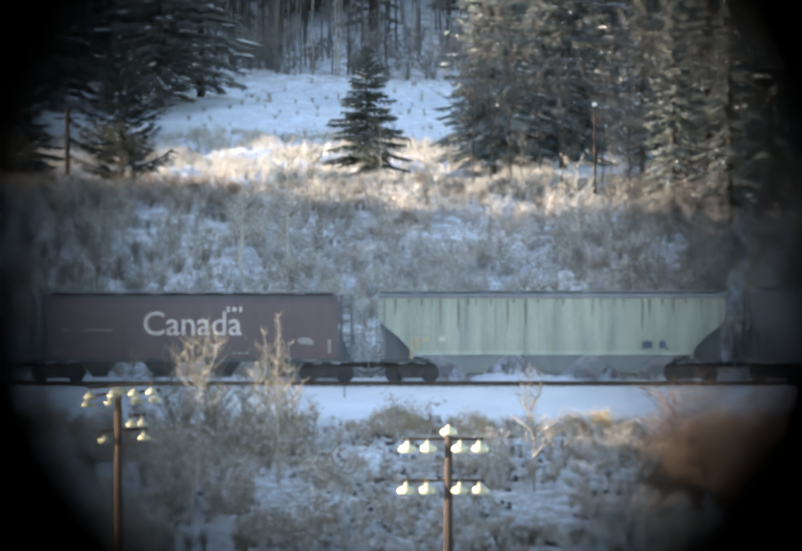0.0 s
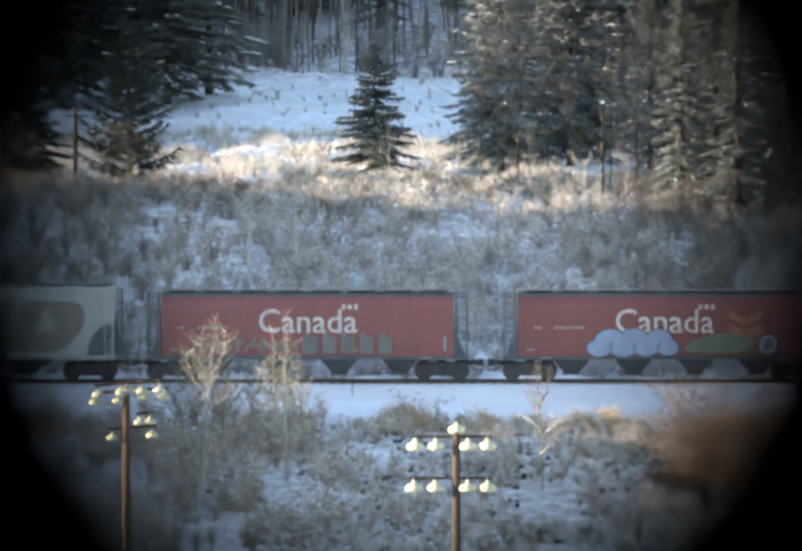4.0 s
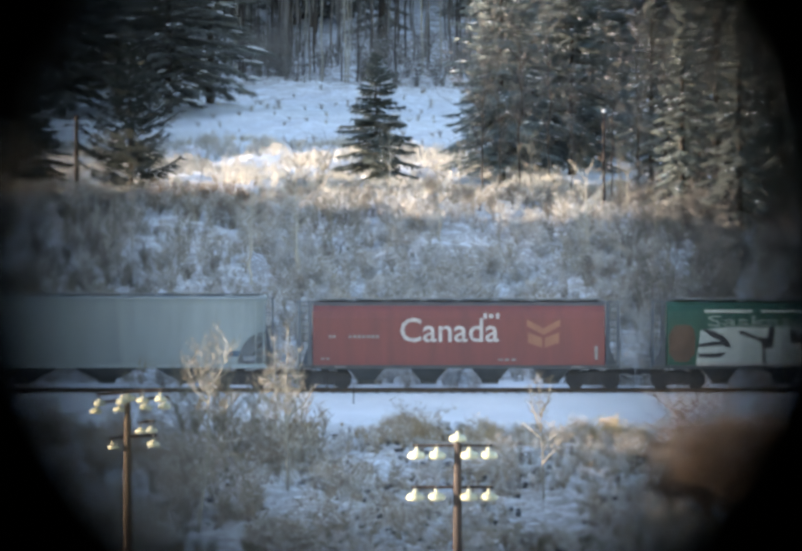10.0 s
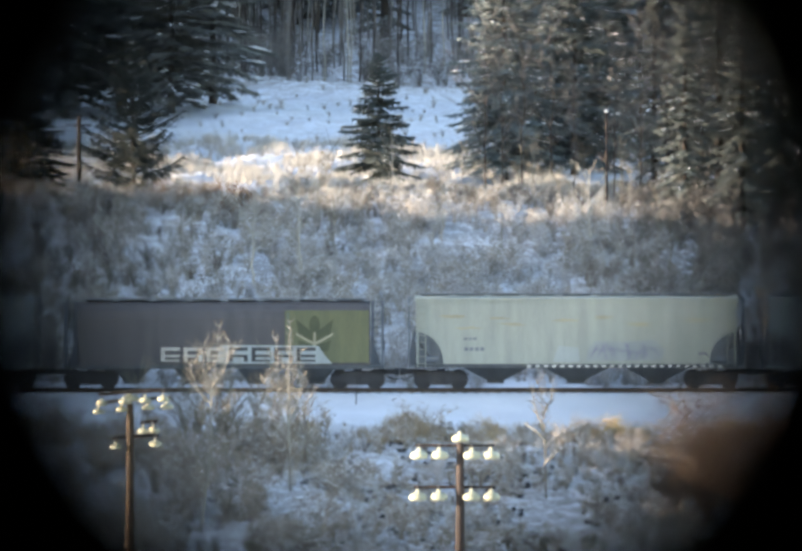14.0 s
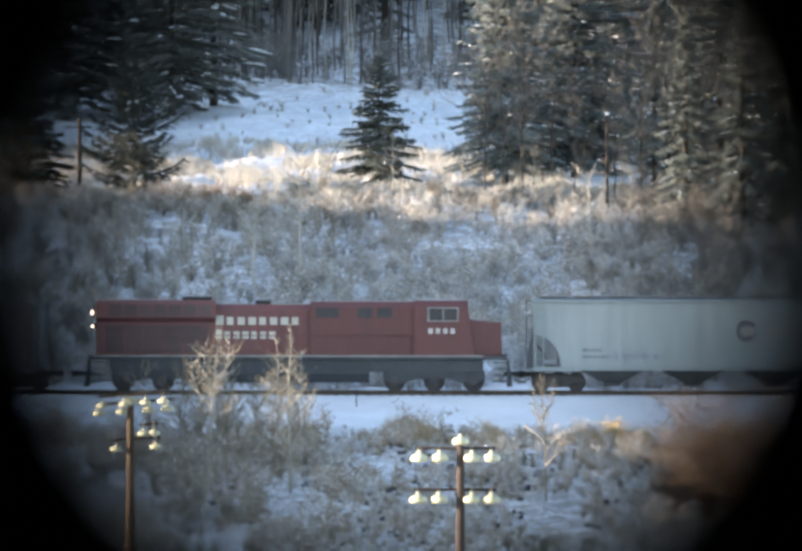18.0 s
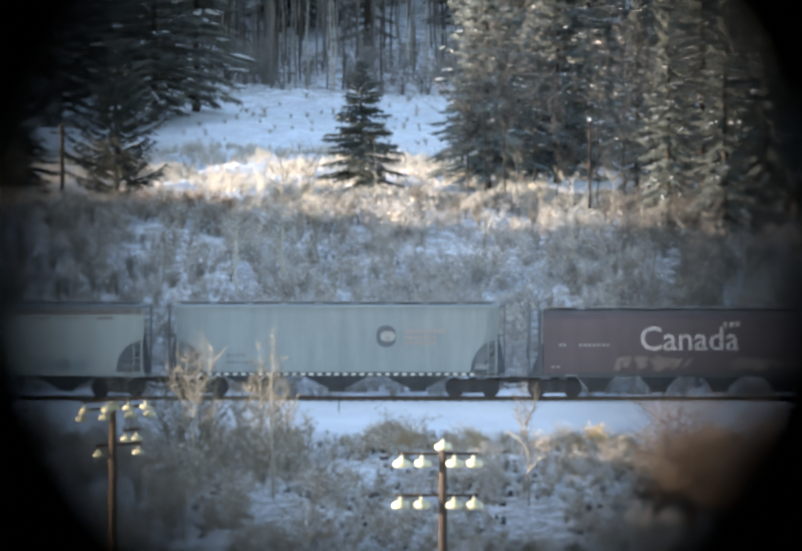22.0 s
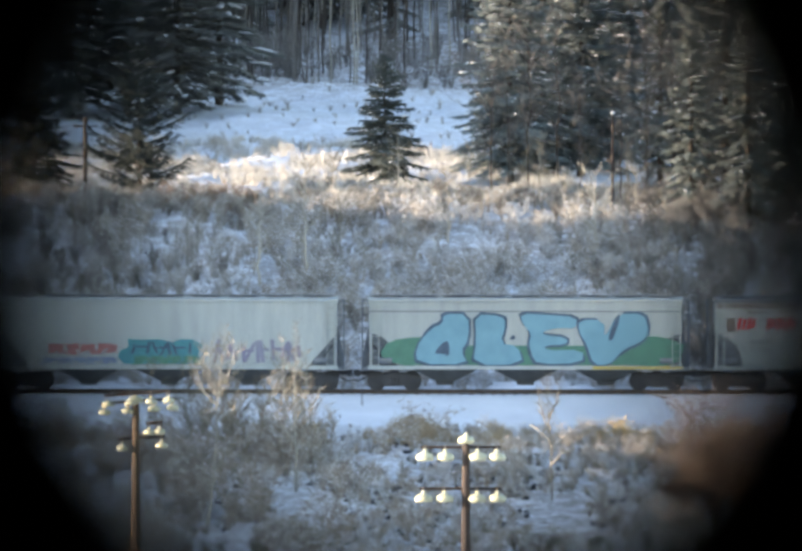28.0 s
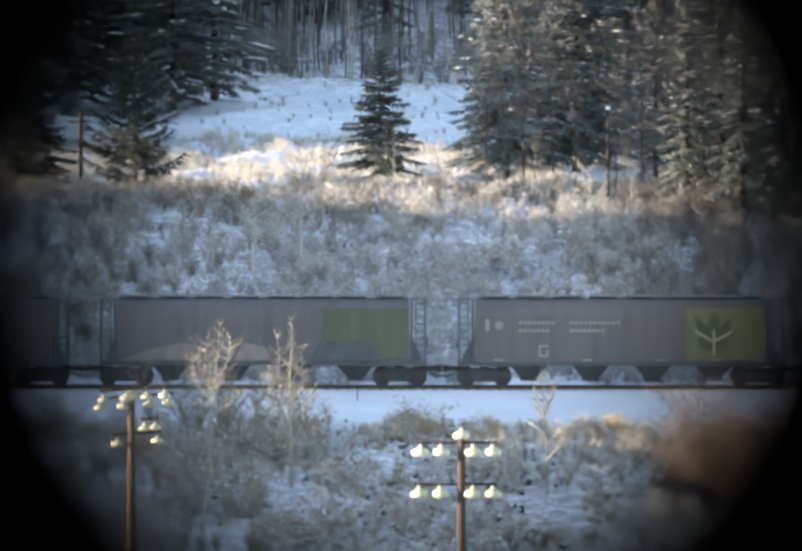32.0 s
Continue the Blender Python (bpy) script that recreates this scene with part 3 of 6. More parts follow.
scatter("bank_brush", rng, strip(900, -25, 25, 809, 853, 0.45, 0.95, 0.35), shrubs, M_BRUSH, "frosted grey-brown bare brush on the bank", "brush")
scatter("frosted_brush", rng, strip(420, -7, 15, 810, 851, 0.35, 0.75, 0.3) + strip(60, -24, -7, 810, 850, 0.35, 0.7, 0.3), shrubs, M_FROSTBRUSH, "pale frosted brush on the bank", "brush")
scatter("brown_bank_brush", rng, strip(60, -17, -2.5, 818, 851, 0.4, 0.8, 0.5) + strip(60, 8, 14, 826, 850, 0.4, 0.8, 0.5), shrubs, M_BRUSH_DRY, "brown bare brush among the frosted bank brush", "brush")
scatter("meadow_edge_brush", rng, strip(330, -27, 8, 848, 864, 0.25, 0.6, 0.3) + strip(60, -27, 8, 862, 874, 0.2, 0.4, 0.7) + strip(30, 8, 14, 849, 864, 0.35, 0.7, 0.5), shrubs, M_BRUSH_DRY, "tan bare brush along the meadow's edge", "brush")
# darker twigs beyond the lit edge: the shade is put into their colour
scatter("shaded_edge_brush", rng, strip(75, 13.5, 27, 848, 864, 0.4, 0.8, 0.4), shrubs, M_UNDERGROWTH, "bare brush before the conifers, colour darkened for shade", "brush")
scatter("red_brush", rng, strip(46, -13.6, -8.4, 849, 860, 0.4, 0.8, 0.3), shrubs, M_RED_TWIG, "reddish-brown bare brush below the spruce", "brush")
scatter("meadow_grass", rng, strip(3300, -26, 9, 857, 917, 0.3, 0.95, 0.7), grass, M_FROST, "pale frosted grass standing in the snow", "grass")
# pale blades added to catch the sun where the snow strip lies bright
scatter("wood_edge_grass", rng, strip(700, 4.5, 12.5, 867, 873.5, 0.25, 0.55, 0.4) + strip(260, 9, 16, 860, 868, 0.25, 0.55, 1.0), grass, M_FROST, "pale blades standing in for sunlit snow before the conifers", "grass")
scatter("wood_edge_straw", rng, strip(160, 1.5, 6.0, 868, 876, 0.3, 0.6, 0.5), grass, M_GRASS, "sunlit tan grass under the big spruce", "grass")
scatter("meadow_weeds", rng, strip(300, -28, 28, 905, 990, 0.3, 0.8), tufts, M_BRUSH, "sparse dead weeds poking through the snow", "weeds")
scatter("slope_brush", rng, strip(230, -23, -3, 734, 787, 0.45, 1.1, 0.8) + strip(210, -3, 23, 734, 787, 0.35, 0.85, 0.8), shrubs, M_SLOPE_BRUSH, "snow-dusted tangled bare brush on the slope", "brush")
scatter("frosted_twigs", rng, strip(900, -8, 17, 734, 788, 0.5, 1.2, 0.3) + strip(250, -20, -8, 734, 788, 0.5, 1.1, 0.3), tufts, M_FROSTBRUSH, "pale frosted twigs and stems on the slope", "brush")
scatter("wood_undergrowth", rng, strip(250, -29, 30, 986, 1024, 0.8, 1.7), shrubs, M_UNDERGROWTH, "dark tangled undergrowth at the edge of the wood", "brush")
scatter("bank_litter", rng, strip(1500, -26, 26, 809, 856, 0.5, 1.1), grass, M_BRUSH, "dead grass and stems on the bank", "grass")
scatter("slope_litter", rng, strip(2300, -25, 25, 732, 787, 0.35, 0.8, 0.3), grass, M_SLOPE_BRUSH, "dead grass and stems on the slope", "grass")
scatter("slope_weeds", rng, strip(240, -25, 25, 760, 788, 0.4, 1.0), tufts, M_BRUSH_DRY, "brown dead weeds on the slope by the track", "weeds")
scatter("slope_grass", rng, strip(300, -25, 25, 778, 788.5, 0.4, 0.9, 0.8), grass, M_GRASS, "tan dead grass at the foot of the embankment", "grass")

SPRUCE_SMALL = spruce_meshes(3, 7.6, 2.3, M_NEEDLE, droop=0.42, snow=0.35, step=0.31, clump=0.75, bulk=0.85)
SPRUCE_WIDE = spruce_meshes(4, 9.0, 3.0, M_NEEDLE, droop=0.10, snow=0.2, step=0.55, lift=0.8, bulk=0.75, thin=0.8)
SPRUCE_TALL = spruce_meshes(5, 15.0, 3.8, M_NEEDLE_HAZED, droop=0.4, snow=0.4, step=0.5, bulk=1.7, clump=1.5)
SPRUCE_SNOWY = spruce_meshes(12, 15.0, 3.4, M_NEEDLE_HAZED, droop=0.45, snow=0.6, step=0.55, bulk=1.7, clump=2.6)
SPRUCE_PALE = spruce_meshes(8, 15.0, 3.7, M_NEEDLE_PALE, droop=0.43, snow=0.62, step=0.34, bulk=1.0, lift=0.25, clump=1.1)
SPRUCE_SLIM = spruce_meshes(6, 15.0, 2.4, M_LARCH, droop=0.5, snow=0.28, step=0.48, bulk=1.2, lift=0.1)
FOREST = spruce_meshes(7, 14.0, 2.6, M_NEEDLE_HAZED, droop=0.4, snow=0.05, step=1.25, bulk=2.9)
FOREST_LOW = spruce_meshes(9, 14.0, 2.6, M_NEEDLE_HAZED, droop=0.4, snow=0.05, step=2.0, bulk=4.5)

plant(SPRUCE_SMALL, CONIFER, "spruce_tree", "young dark green spruce dusted with snow on the meadow", "spruce", -1.40, 877)
plant(SPRUCE_WIDE, CONIFER, "spruce_tree", "dark spruce with upswept boughs beside a pole", "spruce", -14.8, 862, turn=40)
plant(SPRUCE_SMALL, CONIFER, "spruce_tree", "small dark spruce at the meadow's edge", "spruce", -20.6, 864, turn=80)
for x, y, s, t in ((-20.5, 952, 1.0, 0), (-17.2, 958, 1.05, 70), (-14.0, 950, 0.95, 150), (-11.6, 957, 1.0, 200), (-24.5, 954, 1.05, 20)):
    plant(SPRUCE_SNOWY if x > -12 else SPRUCE_TALL, CONIFER, "spruce_tree", "tall dark spruce with snow-laden boughs", "spruce", x, y, "spruces above the meadow", s, t)
for x, y, s, t in ((5.6, 880, 1.0, 10), (9.6, 884, 0.95, 100), (11.4, 893, 1.0, 190), (7.6, 898, 1.0, 250)):
    plant(SPRUCE_PALE, CONIFER, "spruce_tree", "big spruce with snow caught on its boughs", "spruce", x, y, "spruces right of the meadow", s, t)
for x, y, s, t in ((15.4, 868, 0.92, 0), (17.3, 864, 0.98, 120), (19.4, 860, 1.0, 220), (21.6, 862, 1.05, 310), (16.4, 880, 1.0, 60), (20.2, 876, 1.0, 170), (13.9, 874, 0.75, 33), (15.2, 850, 0.8, 140), (18.2, 847, 0.9, 290), (20.6, 851, 0.95, 200)):
    plant(SPRUCE_SLIM, CONIFER, "conifer_tree", "tall slim brownish conifer with sparse snow", "conifer", x, y, "conifers by the wood's edge", s, t)
ASPEN_FAR = [bare_tree_meshes(20 + i, 15, 16, 2.4, 0.065, (M_ASPEN, M_UNDERGROWTH, M_BARK)[i], M_UNDERGROWTH, first=0.4) for i in range(3)]
for i in range(165):
    x, y = rng.uniform(*((-16, 28), (-12, 7))[i % 2]), rng.uniform(990, 1050)
    plant(ASPEN_FAR[(1, 2, 1, 2, 2, 1, 0)[i % 7]], BROADLEAF, "aspen_tree", "slim bare aspen in the wood behind the meadow", "tree", x, y, "trees of the far wood", rng.uniform(0.85, 1.1), rng.uniform(0, 360))
for i in range(52):
    x, y = rng.uniform(-28, 29), rng.uniform(1000, 1060)
    if -12 < x < 6:
        y += 36
    if not 0.5 < x * 1000 / y < 4.0:
        plant(FOREST, CONIFER, "spruce_tree", "dark spruce in the shaded far wood", "spruce", x, y, "trees of the far wood", rng.uniform(0.85, 1.2), rng.uniform(0, 360))

EDGE = [bare_tree_meshes(40 + i, 9.5, 34, 2.6, 0.06, M_BARK, M_UNDERGROWTH, first=0.2, up=1.1, side=5, fine=0.0055, crook=0.12) for i in range(2)]
for i, (x, y, s) in enumerate(((4.6, 874, 1.0), (6.6, 872, 1.1), (13.0, 868, 1.0), (14.4, 866, 0.9), (18.6, 858, 0.8), (11.6, 862, 0.8), (12.9, 859, 0.7), (16.2, 857, 0.85), (9.4, 866, 0.75), (20.8, 858, 0.9), (15.2, 861, 1.0), (8.2, 876, 1.0), (5.4, 871, 0.8))):
    plant(EDGE[i % 2], BROADLEAF, "bare_tree", "leafless grey-brown tree among the conifers", "tree", x, y, "bare trees at the wood's edge", s, i * 77)

for i in range(16):
    x, y = rng.uniform(-14, 8), rng.uniform(1056, 1090)
    if not 0.3 < x * 1000 / y < 3.2:
        plant(FOREST_LOW, CONIFER, "spruce_tree", "dark spruce deep in the shaded far wood", "spruce", x, y, "trees of the far wood", rng.uniform(0.9, 1.2), rng.uniform(0, 360))

# unseen trees added to block the sun: tall bare-stemmed spruces, and the wood on the bluff
SHADE_STEM = spruce_meshes(10, 16.0, 2.8, M_NEEDLE_HAZED, droop=0.3, bare=0.38, snow=0.05, step=0.8, bulk=3.6)
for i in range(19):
    plant(SHADE_STEM, CONIFER, "spruce_tree", "unseen tall bare-stemmed spruce added to shade the tree tops", "spruce", -29 - (i % 2) * 1.6, 848 + i * 2.9, "tall spruces beside the meadow", rng.uniform(0.97, 1.05), i * 67)
for i in range(22):
    x, y = -41 - (i % 3) * 5 + rng.uniform(-1, 1), 764 + i * 11.5
    if y > 810 and not 838 < y < 890:
        plant(FOREST_LOW, CONIFER, "spruce_tree", "unseen dark spruce added to roughen the bluff's shade", "spruce", x, y, "trees on the bluff", rng.uniform(0.25, 0.4), rng.uniform(0, 360))

# nearer trees and bushes, before the track
def aspen_meshes(seed, stems, limbs, thick=0.085, reach=0.75, pitch=0.13, fine=0.0065, tall=1.0, bark=None):
    """A bare aspen: upright stems and bent limbs, given as rows of (x, z), with short rising side branches and twigs."""
    rng = np.random.default_rng(seed)

    def bent(rows, r0, r1):
        n, y, out = len(rows), 0.0, []
        for k, (x, z) in enumerate(rows):
            out.append(np.array([x, y, z * tall, r0 + (r1 - r0) * k / (n - 1)]))
            y += rng.normal(0, 0.14)
        full = []
        for p, q in zip(out, out[1:]):
            full += [p, (p + q) / 2 + np.array([*rng.normal(0, 0.03, 3), 0])]
        return full + [out[-1]]

    paths = [bent(rows, thick if k == 0 else 0.04, 0.010) for k, (rows, z0) in enumerate(stems)]
    arms = [bent(rows, 0.050, 0.020) for rows in limbs]
    branches, A, B, S0, S1 = [], [], [], [], []

    def twig(p, d, ln, r):
        A.append(p), B.append(p + d * ln), S0.append(r), S1.append(r * 0.5)

    for path, bare in list(zip(paths, [z0 * tall for rows, z0 in stems])) + [(p, -1.0) for p in arms]:
        top = path[-1][2]
        side = 1.0
        for p, q in zip(path, path[1:]):
            step = np.linalg.norm(q[:3] - p[:3])
            for k in range(int(step / pitch + rng.random())):
                m = p[:3] + (q[:3] - p[:3]) * rng.random()
                if m[2] < bare or (bare < 0 and rng.random() < 0.45):
                    continue
                f = (m[2] - bare) / max(top - bare, 0.1) if bare > 0 else 0.6
                ln = reach * (1.0 - 0.62 * f) * rng.uniform(0.5, 1.1)
                side = -side
                d = np.array([side * rng.uniform(0.55, 1.0), rng.normal(0, 0.55), rng.uniform(0.1, 0.6)])
                pts = [np.array([*m, 0.016])]
                for j in range(4):
                    pts.append(np.array([*(pts[-1][:3] + d * ln / 4), 0.016 - 0.0028 * (j + 1)]))
                    d = d * np.array([0.86, 0.9, 1.0]) + rng.normal(0, 0.14, 3) + np.array([0, 0, 0.20])
                    for _ in range(3):
                        e = d * 0.7 + rng.normal(0, 0.5, 3) + np.array([0, 0, 0.2])
                        t0, tl = pts[-1][:3], ln * rng.uniform(0.14, 0.36)
                        twig(t0, e, tl, fine)
                        for _ in range(2):
                            twig(t0 + e * tl * rng.random(), e * 0.6 + rng.normal(0, 0.5, 3), tl * 0.5, fine * 0.75)
                branches.append(pts)
    names = ["trunk"] + ["stem"] * (len(paths) - 1) + ["limb"] * len(arms)
    meshes = [mesh_np(n, *bent_tubes([p], 8), M_ASPEN if n == "limb" else bark or M_ASPEN) for n, p in zip(names, paths + arms)]
    meshes += [mesh_np("limb_crown", *bent_tubes(branches, 4), bark or M_ASPEN), mesh_np("twig_crown", *ribbons(A, B, S0, S1), M_TWIG)]
    return meshes, names + ["limb_crown", "twig_crown"]


def aspen(x, y, label, *args, **kw):
    meshes, names = aspen_meshes(*args, **kw)
    return plant(meshes, names, "aspen_tree", label, "tree", x, y)


aspen(-9.1, 750, "bare sunlit aspen with forked pale limbs before the track", 31,
      [([(-0.55, -0.3), (-0.4, 1.2), (-0.2, 2.4), (-0.07, 3.85), (-0.1, 5.2), (0.0, 6.1), (0.12, 6.9), (0.2, 7.7), (0.32, 8.9)], 4.6),
       ([(0.0, 6.0), (-0.3, 6.6), (-0.42, 7.3), (-0.35, 8.3)], 6.2), ([(0.05, 6.4), (0.55, 7.0), (0.75, 7.7), (0.8, 8.4)], 6.5), ([(-0.08, 5.6), (-0.7, 6.2), (-1.0, 6.9), (-1.05, 7.7)], 5.9)],
      [[(-0.1, 3.6), (0.5, 3.95), (1.2, 4.0), (1.8, 4.2)], [(-0.15, 2.8), (0.4, 3.3), (0.9, 3.4), (1.5, 3.0)], [(-0.3, 1.9), (-1.0, 2.4), (-1.6, 3.2)], [(-0.08, 4.9), (0.5, 5.3), (1.0, 5.4)], [(-0.1, 4.5), (-0.7, 5.0), (-1.2, 5.1)]], reach=1.05, tall=1.1)
aspen(-5.6, 765, "slender bare aspen with several upright stems before the track", 36,
      [([(0.1, -0.3), (0.08, 1.5), (0.0, 3.0), (0.05, 4.4), (0.02, 5.5), (0.1, 6.6), (0.08, 7.8)], 3.6), ([(0.05, 2.6), (-0.4, 3.6), (-0.55, 4.8), (-0.5, 6.0), (-0.6, 7.0)], 3.9),
       ([(0.05, 3.0), (0.45, 4.0), (0.6, 5.2), (0.55, 6.6)], 4.0), ([(0.0, 2.2), (-0.8, 3.2), (-1.0, 4.4), (-1.05, 5.6)], 3.9)],
      [[(0.08, 1.9), (0.8, 2.3), (1.4, 2.9)], [(0.03, 3.4), (0.9, 4.0), (1.3, 4.8)]], thick=0.07, reach=0.7, tall=1.06)
aspen(6.8, 762, "low bare tree with wide bent limbs", 33,
      [([(0.1, -0.3), (0.05, 1.5), (0.0, 3.0), (-0.1, 4.2), (-0.2, 5.4)], 2.6), ([(0.0, 3.0), (-0.4, 3.8), (-0.6, 4.8)], 3.2), ([(-0.05, 3.4), (0.35, 4.2), (0.45, 5.1)], 3.6)],
      [[(0.02, 2.2), (0.5, 2.55), (0.95, 2.8), (1.5, 3.15)], [(0.05, 1.5), (0.4, 1.85), (0.85, 2.1), (1.3, 2.2)], [(0.03, 2.5), (-0.6, 3.0), (-1.0, 3.2)]], thick=0.042, reach=0.6, tall=1.15, bark=M_TWIG)
THIN = [bare_tree_meshes(60 + i, 3.3, 22, 1.15, 0.022, M_TWIG, M_TWIG, first=0.15, up=1.0, side=5, fine=0.0062, crook=0.10) for i in range(3)]
for i in range(24):
    x, y = (-8.9 + rng.normal(0, 1.25), -5.9 + rng.normal(0, 1.0))[i % 5 > 2], rng.uniform(772, 788)
    plant(THIN[i % 3], BROADLEAF, "sapling", "slim tan twiggy sapling by the track", "sapling", x, y, "saplings by the track", rng.uniform(0.75, 1.2), rng.uniform(0, 360))
B0 = bare_tree_meshes(34, 4.0, 17, 1.0, 0.075, M_LITBARK, M_ASPEN, first=0.3, side=4, crook=0.02)
B1 = bare_tree_meshes(34, 4.0, 15, 1.2, 0.06, M_ASPEN, M_TWIG, first=0.4)
for x, y, s in ((-7.95, 834, 1.25), (-5.55, 833, 1.4), (9.9, 840, 1.2), (-11.3, 842, 0.8), (8.4, 850, 0.6), (12.2, 848, 0.8)):
    plant(B0 if s > 1 else B1, BROADLEAF, "sapling", "pale bare sapling on the brushy bank", "sapling", x, y, "saplings on the bank", s, x * 70)
B2 = bare_tree_meshes(35, 3.4, 9, 0.9, 0.035, M_TWIG, M_TWIG, first=0.45, up=1.3)
for i in range(74):
    x, y = rng.uniform(-24, 24), rng.uniform(814, 870)
    plant((B1, B2)[i % 3 > 0], BROADLEAF, "sapling", "thin bare sapling among the brush", "sapling", x, y, "saplings on the bank", rng.uniform(0.5, 0.95), rng.uniform(0, 360))
thick = [shrub_rods(rng, rng.uniform(1.8, 2.6), rng.uniform(0.8, 1.3), 12, 5) for _ in range(4)]
scatter("trackside_thicket", rng, strip(55, -19, -5.2, 768, 789, 0.5, 0.85, 0.5), thick, M_SLOPE_BRUSH, "brown bare thicket round the aspens by the track", "brush")
scatter("slope_thicket", rng, strip(28, -16, -2.5, 734, 768, 0.7, 1.2, 0.6), thick, M_SLOPE_BRUSH, "tall brown leafless thicket on the slope", "brush")
scatter("leaf_specks", rng, strip(1150, -12, 18, 734, 789, 0.5, 1.25, 0.5), [tuple(v * k for v, k in zip(blades(rng, 12, 0.20, 0.085), (1, 1, 3.6, 5.0))) for _ in range(5)], M_DEADLEAF, "dark dead leaves scattered on the snowy slope", "leaves")
scatter("corner_thicket", rng, strip(22, 8.5, 21, 732, 741, 0.4, 0.8, 0.3) + strip(16, -9.8, -6.2, 732, 738, 0.5, 0.9, 0.3) + strip(10, 4.0, 8.5, 733, 744, 0.3, 0.6, 0.5), thick, M_OLIVE_TWIG, "dark olive leafless thicket low on the slope", "brush")
# added dark brush: it dims the bank where the view's left edge fades
scatter("west_thicket", rng, strip(90, -27, -13.5, 812, 852, 0.6, 1.1), thick, M_UNDERGROWTH, "dark leafless thicket added to dim the bank's left end", "brush")
scatter("dark_thicket", rng, strip(170, 12.0, 25, 812, 856, 0.7, 1.25, 0.3), thick, M_UNDERGROWTH, "dark leafless thicket on the shaded bank", "brush")
# a bush that kept its dead leaves, and clumps of tall dead grass
LEAFY = []
for k in range(3):
    n = 420
    c0 = rng.normal(0, [0.42, 0.4, 0.3], (n, 3)) + [0, 0, 0.9]
    c1 = c0 + rng.normal(0, 0.09, (n, 3)) + [0, 0, 0.03]
    LEAFY.append((mesh_np("stem_mass", *rods(*shrub_rods(rng, 1.2, 0.6, 9, 3)), M_BRUSH_DRY), mesh_np("dead_leaves", *ribbons(c0, c1, np.full(n, 0.026), np.full(n, 0.015)), M_GOLDLEAF)))
for k, (x, y, s) in enumerate(((10.5, 784.0, 0.95), (10.75, 784.5, 0.7), (4.3, 784, 0.4))):
    b_ = plant(LEAFY[k % 3], ("stem_mass", "dead_leaves"), "leafy_bush", "small bush still holding tan dead leaves", "bush", x, y, "bushes with dead leaves", s, k * 90)
    for ch in b_.children:
        tagged(ch, kind="stuff")
TALL_GRASS = [mesh_np("blade_mass", *ribbons(*blades(rng, 160, 1.1, 0.35)), M_GRASS) for _ in range(3)]
for i in range(26):
    x, y = rng.uniform(-5, 13), rng.uniform(780, 789.5)
    plant((TALL_GRASS[i % 3],), ("blade_mass",), "grass_clump", "sunlit tan clump of tall dead grass", "grass", x, y, "clumps of dead grass", rng.uniform(0.5, 1.0), rng.uniform(0, 360))
big = [shrub_rods(rng, 4.1, 1.9, 62, 11) for _ in range(2)]
WILLOW = [mesh_np("twig_mass", *ribbons(g[0], g[1], np.minimum(g[2] * 0.5, 0.0075), g[3] * 0.35), M_RED_TWIG) for g in big]
for k, (x, y, s) in enumerate(((14.5, 748, 1.7), (16.3, 746, 1.5), (18.1, 748, 1.6), (13.0, 753, 0.95), (20.0, 745, 1.4))):
    plant((WILLOW[k % 2],), ("twig_mass",), "willow_bush", "dense reddish-brown leafless willow bush", "bush", x, y, "willows before the track", s, x * 50)
scatter("willow_underbrush", rng, strip(52, 10.8, 21, 733, 754, 0.6, 1.1), thick, M_SLOPE_BRUSH, "brown bare brush round the willows", "brush")


# ---- the railway ----
def railway_track():
    track = thing("railway_track", "single railway track of rusty rails on snowed-in ties", "railway track", (0, 801.5, 0))
    for y in (-0.75, 0.75):
        bm = bmesh.new()
        outline = [(-0.07, -0.17), (0.07, -0.17), (0.07, -0.15), (0.012, -0.13), (0.012, -0.04), (0.036, -0.03), (0.036, 0), (-0.036, 0), (-0.036, -0.03), (-0.012, -0.04), (-0.012, -0.13), (-0.07, -0.15)]
        loft(bm, [[(x, y + a, b) for a, b in outline] for x in (-420, 420)])
        part("rail", bm, M_RAIL, track)
    me = None
    for i in range(96):
        if me is None:
            bm = bar_box(-0.11, 0.11, -1.3, 1.3, -0.36, -0.17, 0.015)
            tie = part("tie", bm, M_TIE, track)
            me = tie.data
        else:
            tie = child("tie", me, track)
        tie.location = (-26 + i * 0.55, 0, 0)


railway_track()


# ---- the train's parts ----
def wheel_mesh():
    bm = bmesh.new()
    prof = [(0.10, -0.07), (0.40, -0.05), (0.455, -0.065), (0.455, 0.05), (0.49, 0.055), (0.49, 0.075), (0.10, 0.09)]
    loft(bm, [[(r * math.cos(k * math.tau / 16), h, r * math.sin(k * math.tau / 16)) for k in range(16)] for r, h in prof])
    me = bpy.data.meshes.new("wheel")
    bm.to_mesh(me)
    bm.free()
    me.materials.append(M_IRON)
    return me


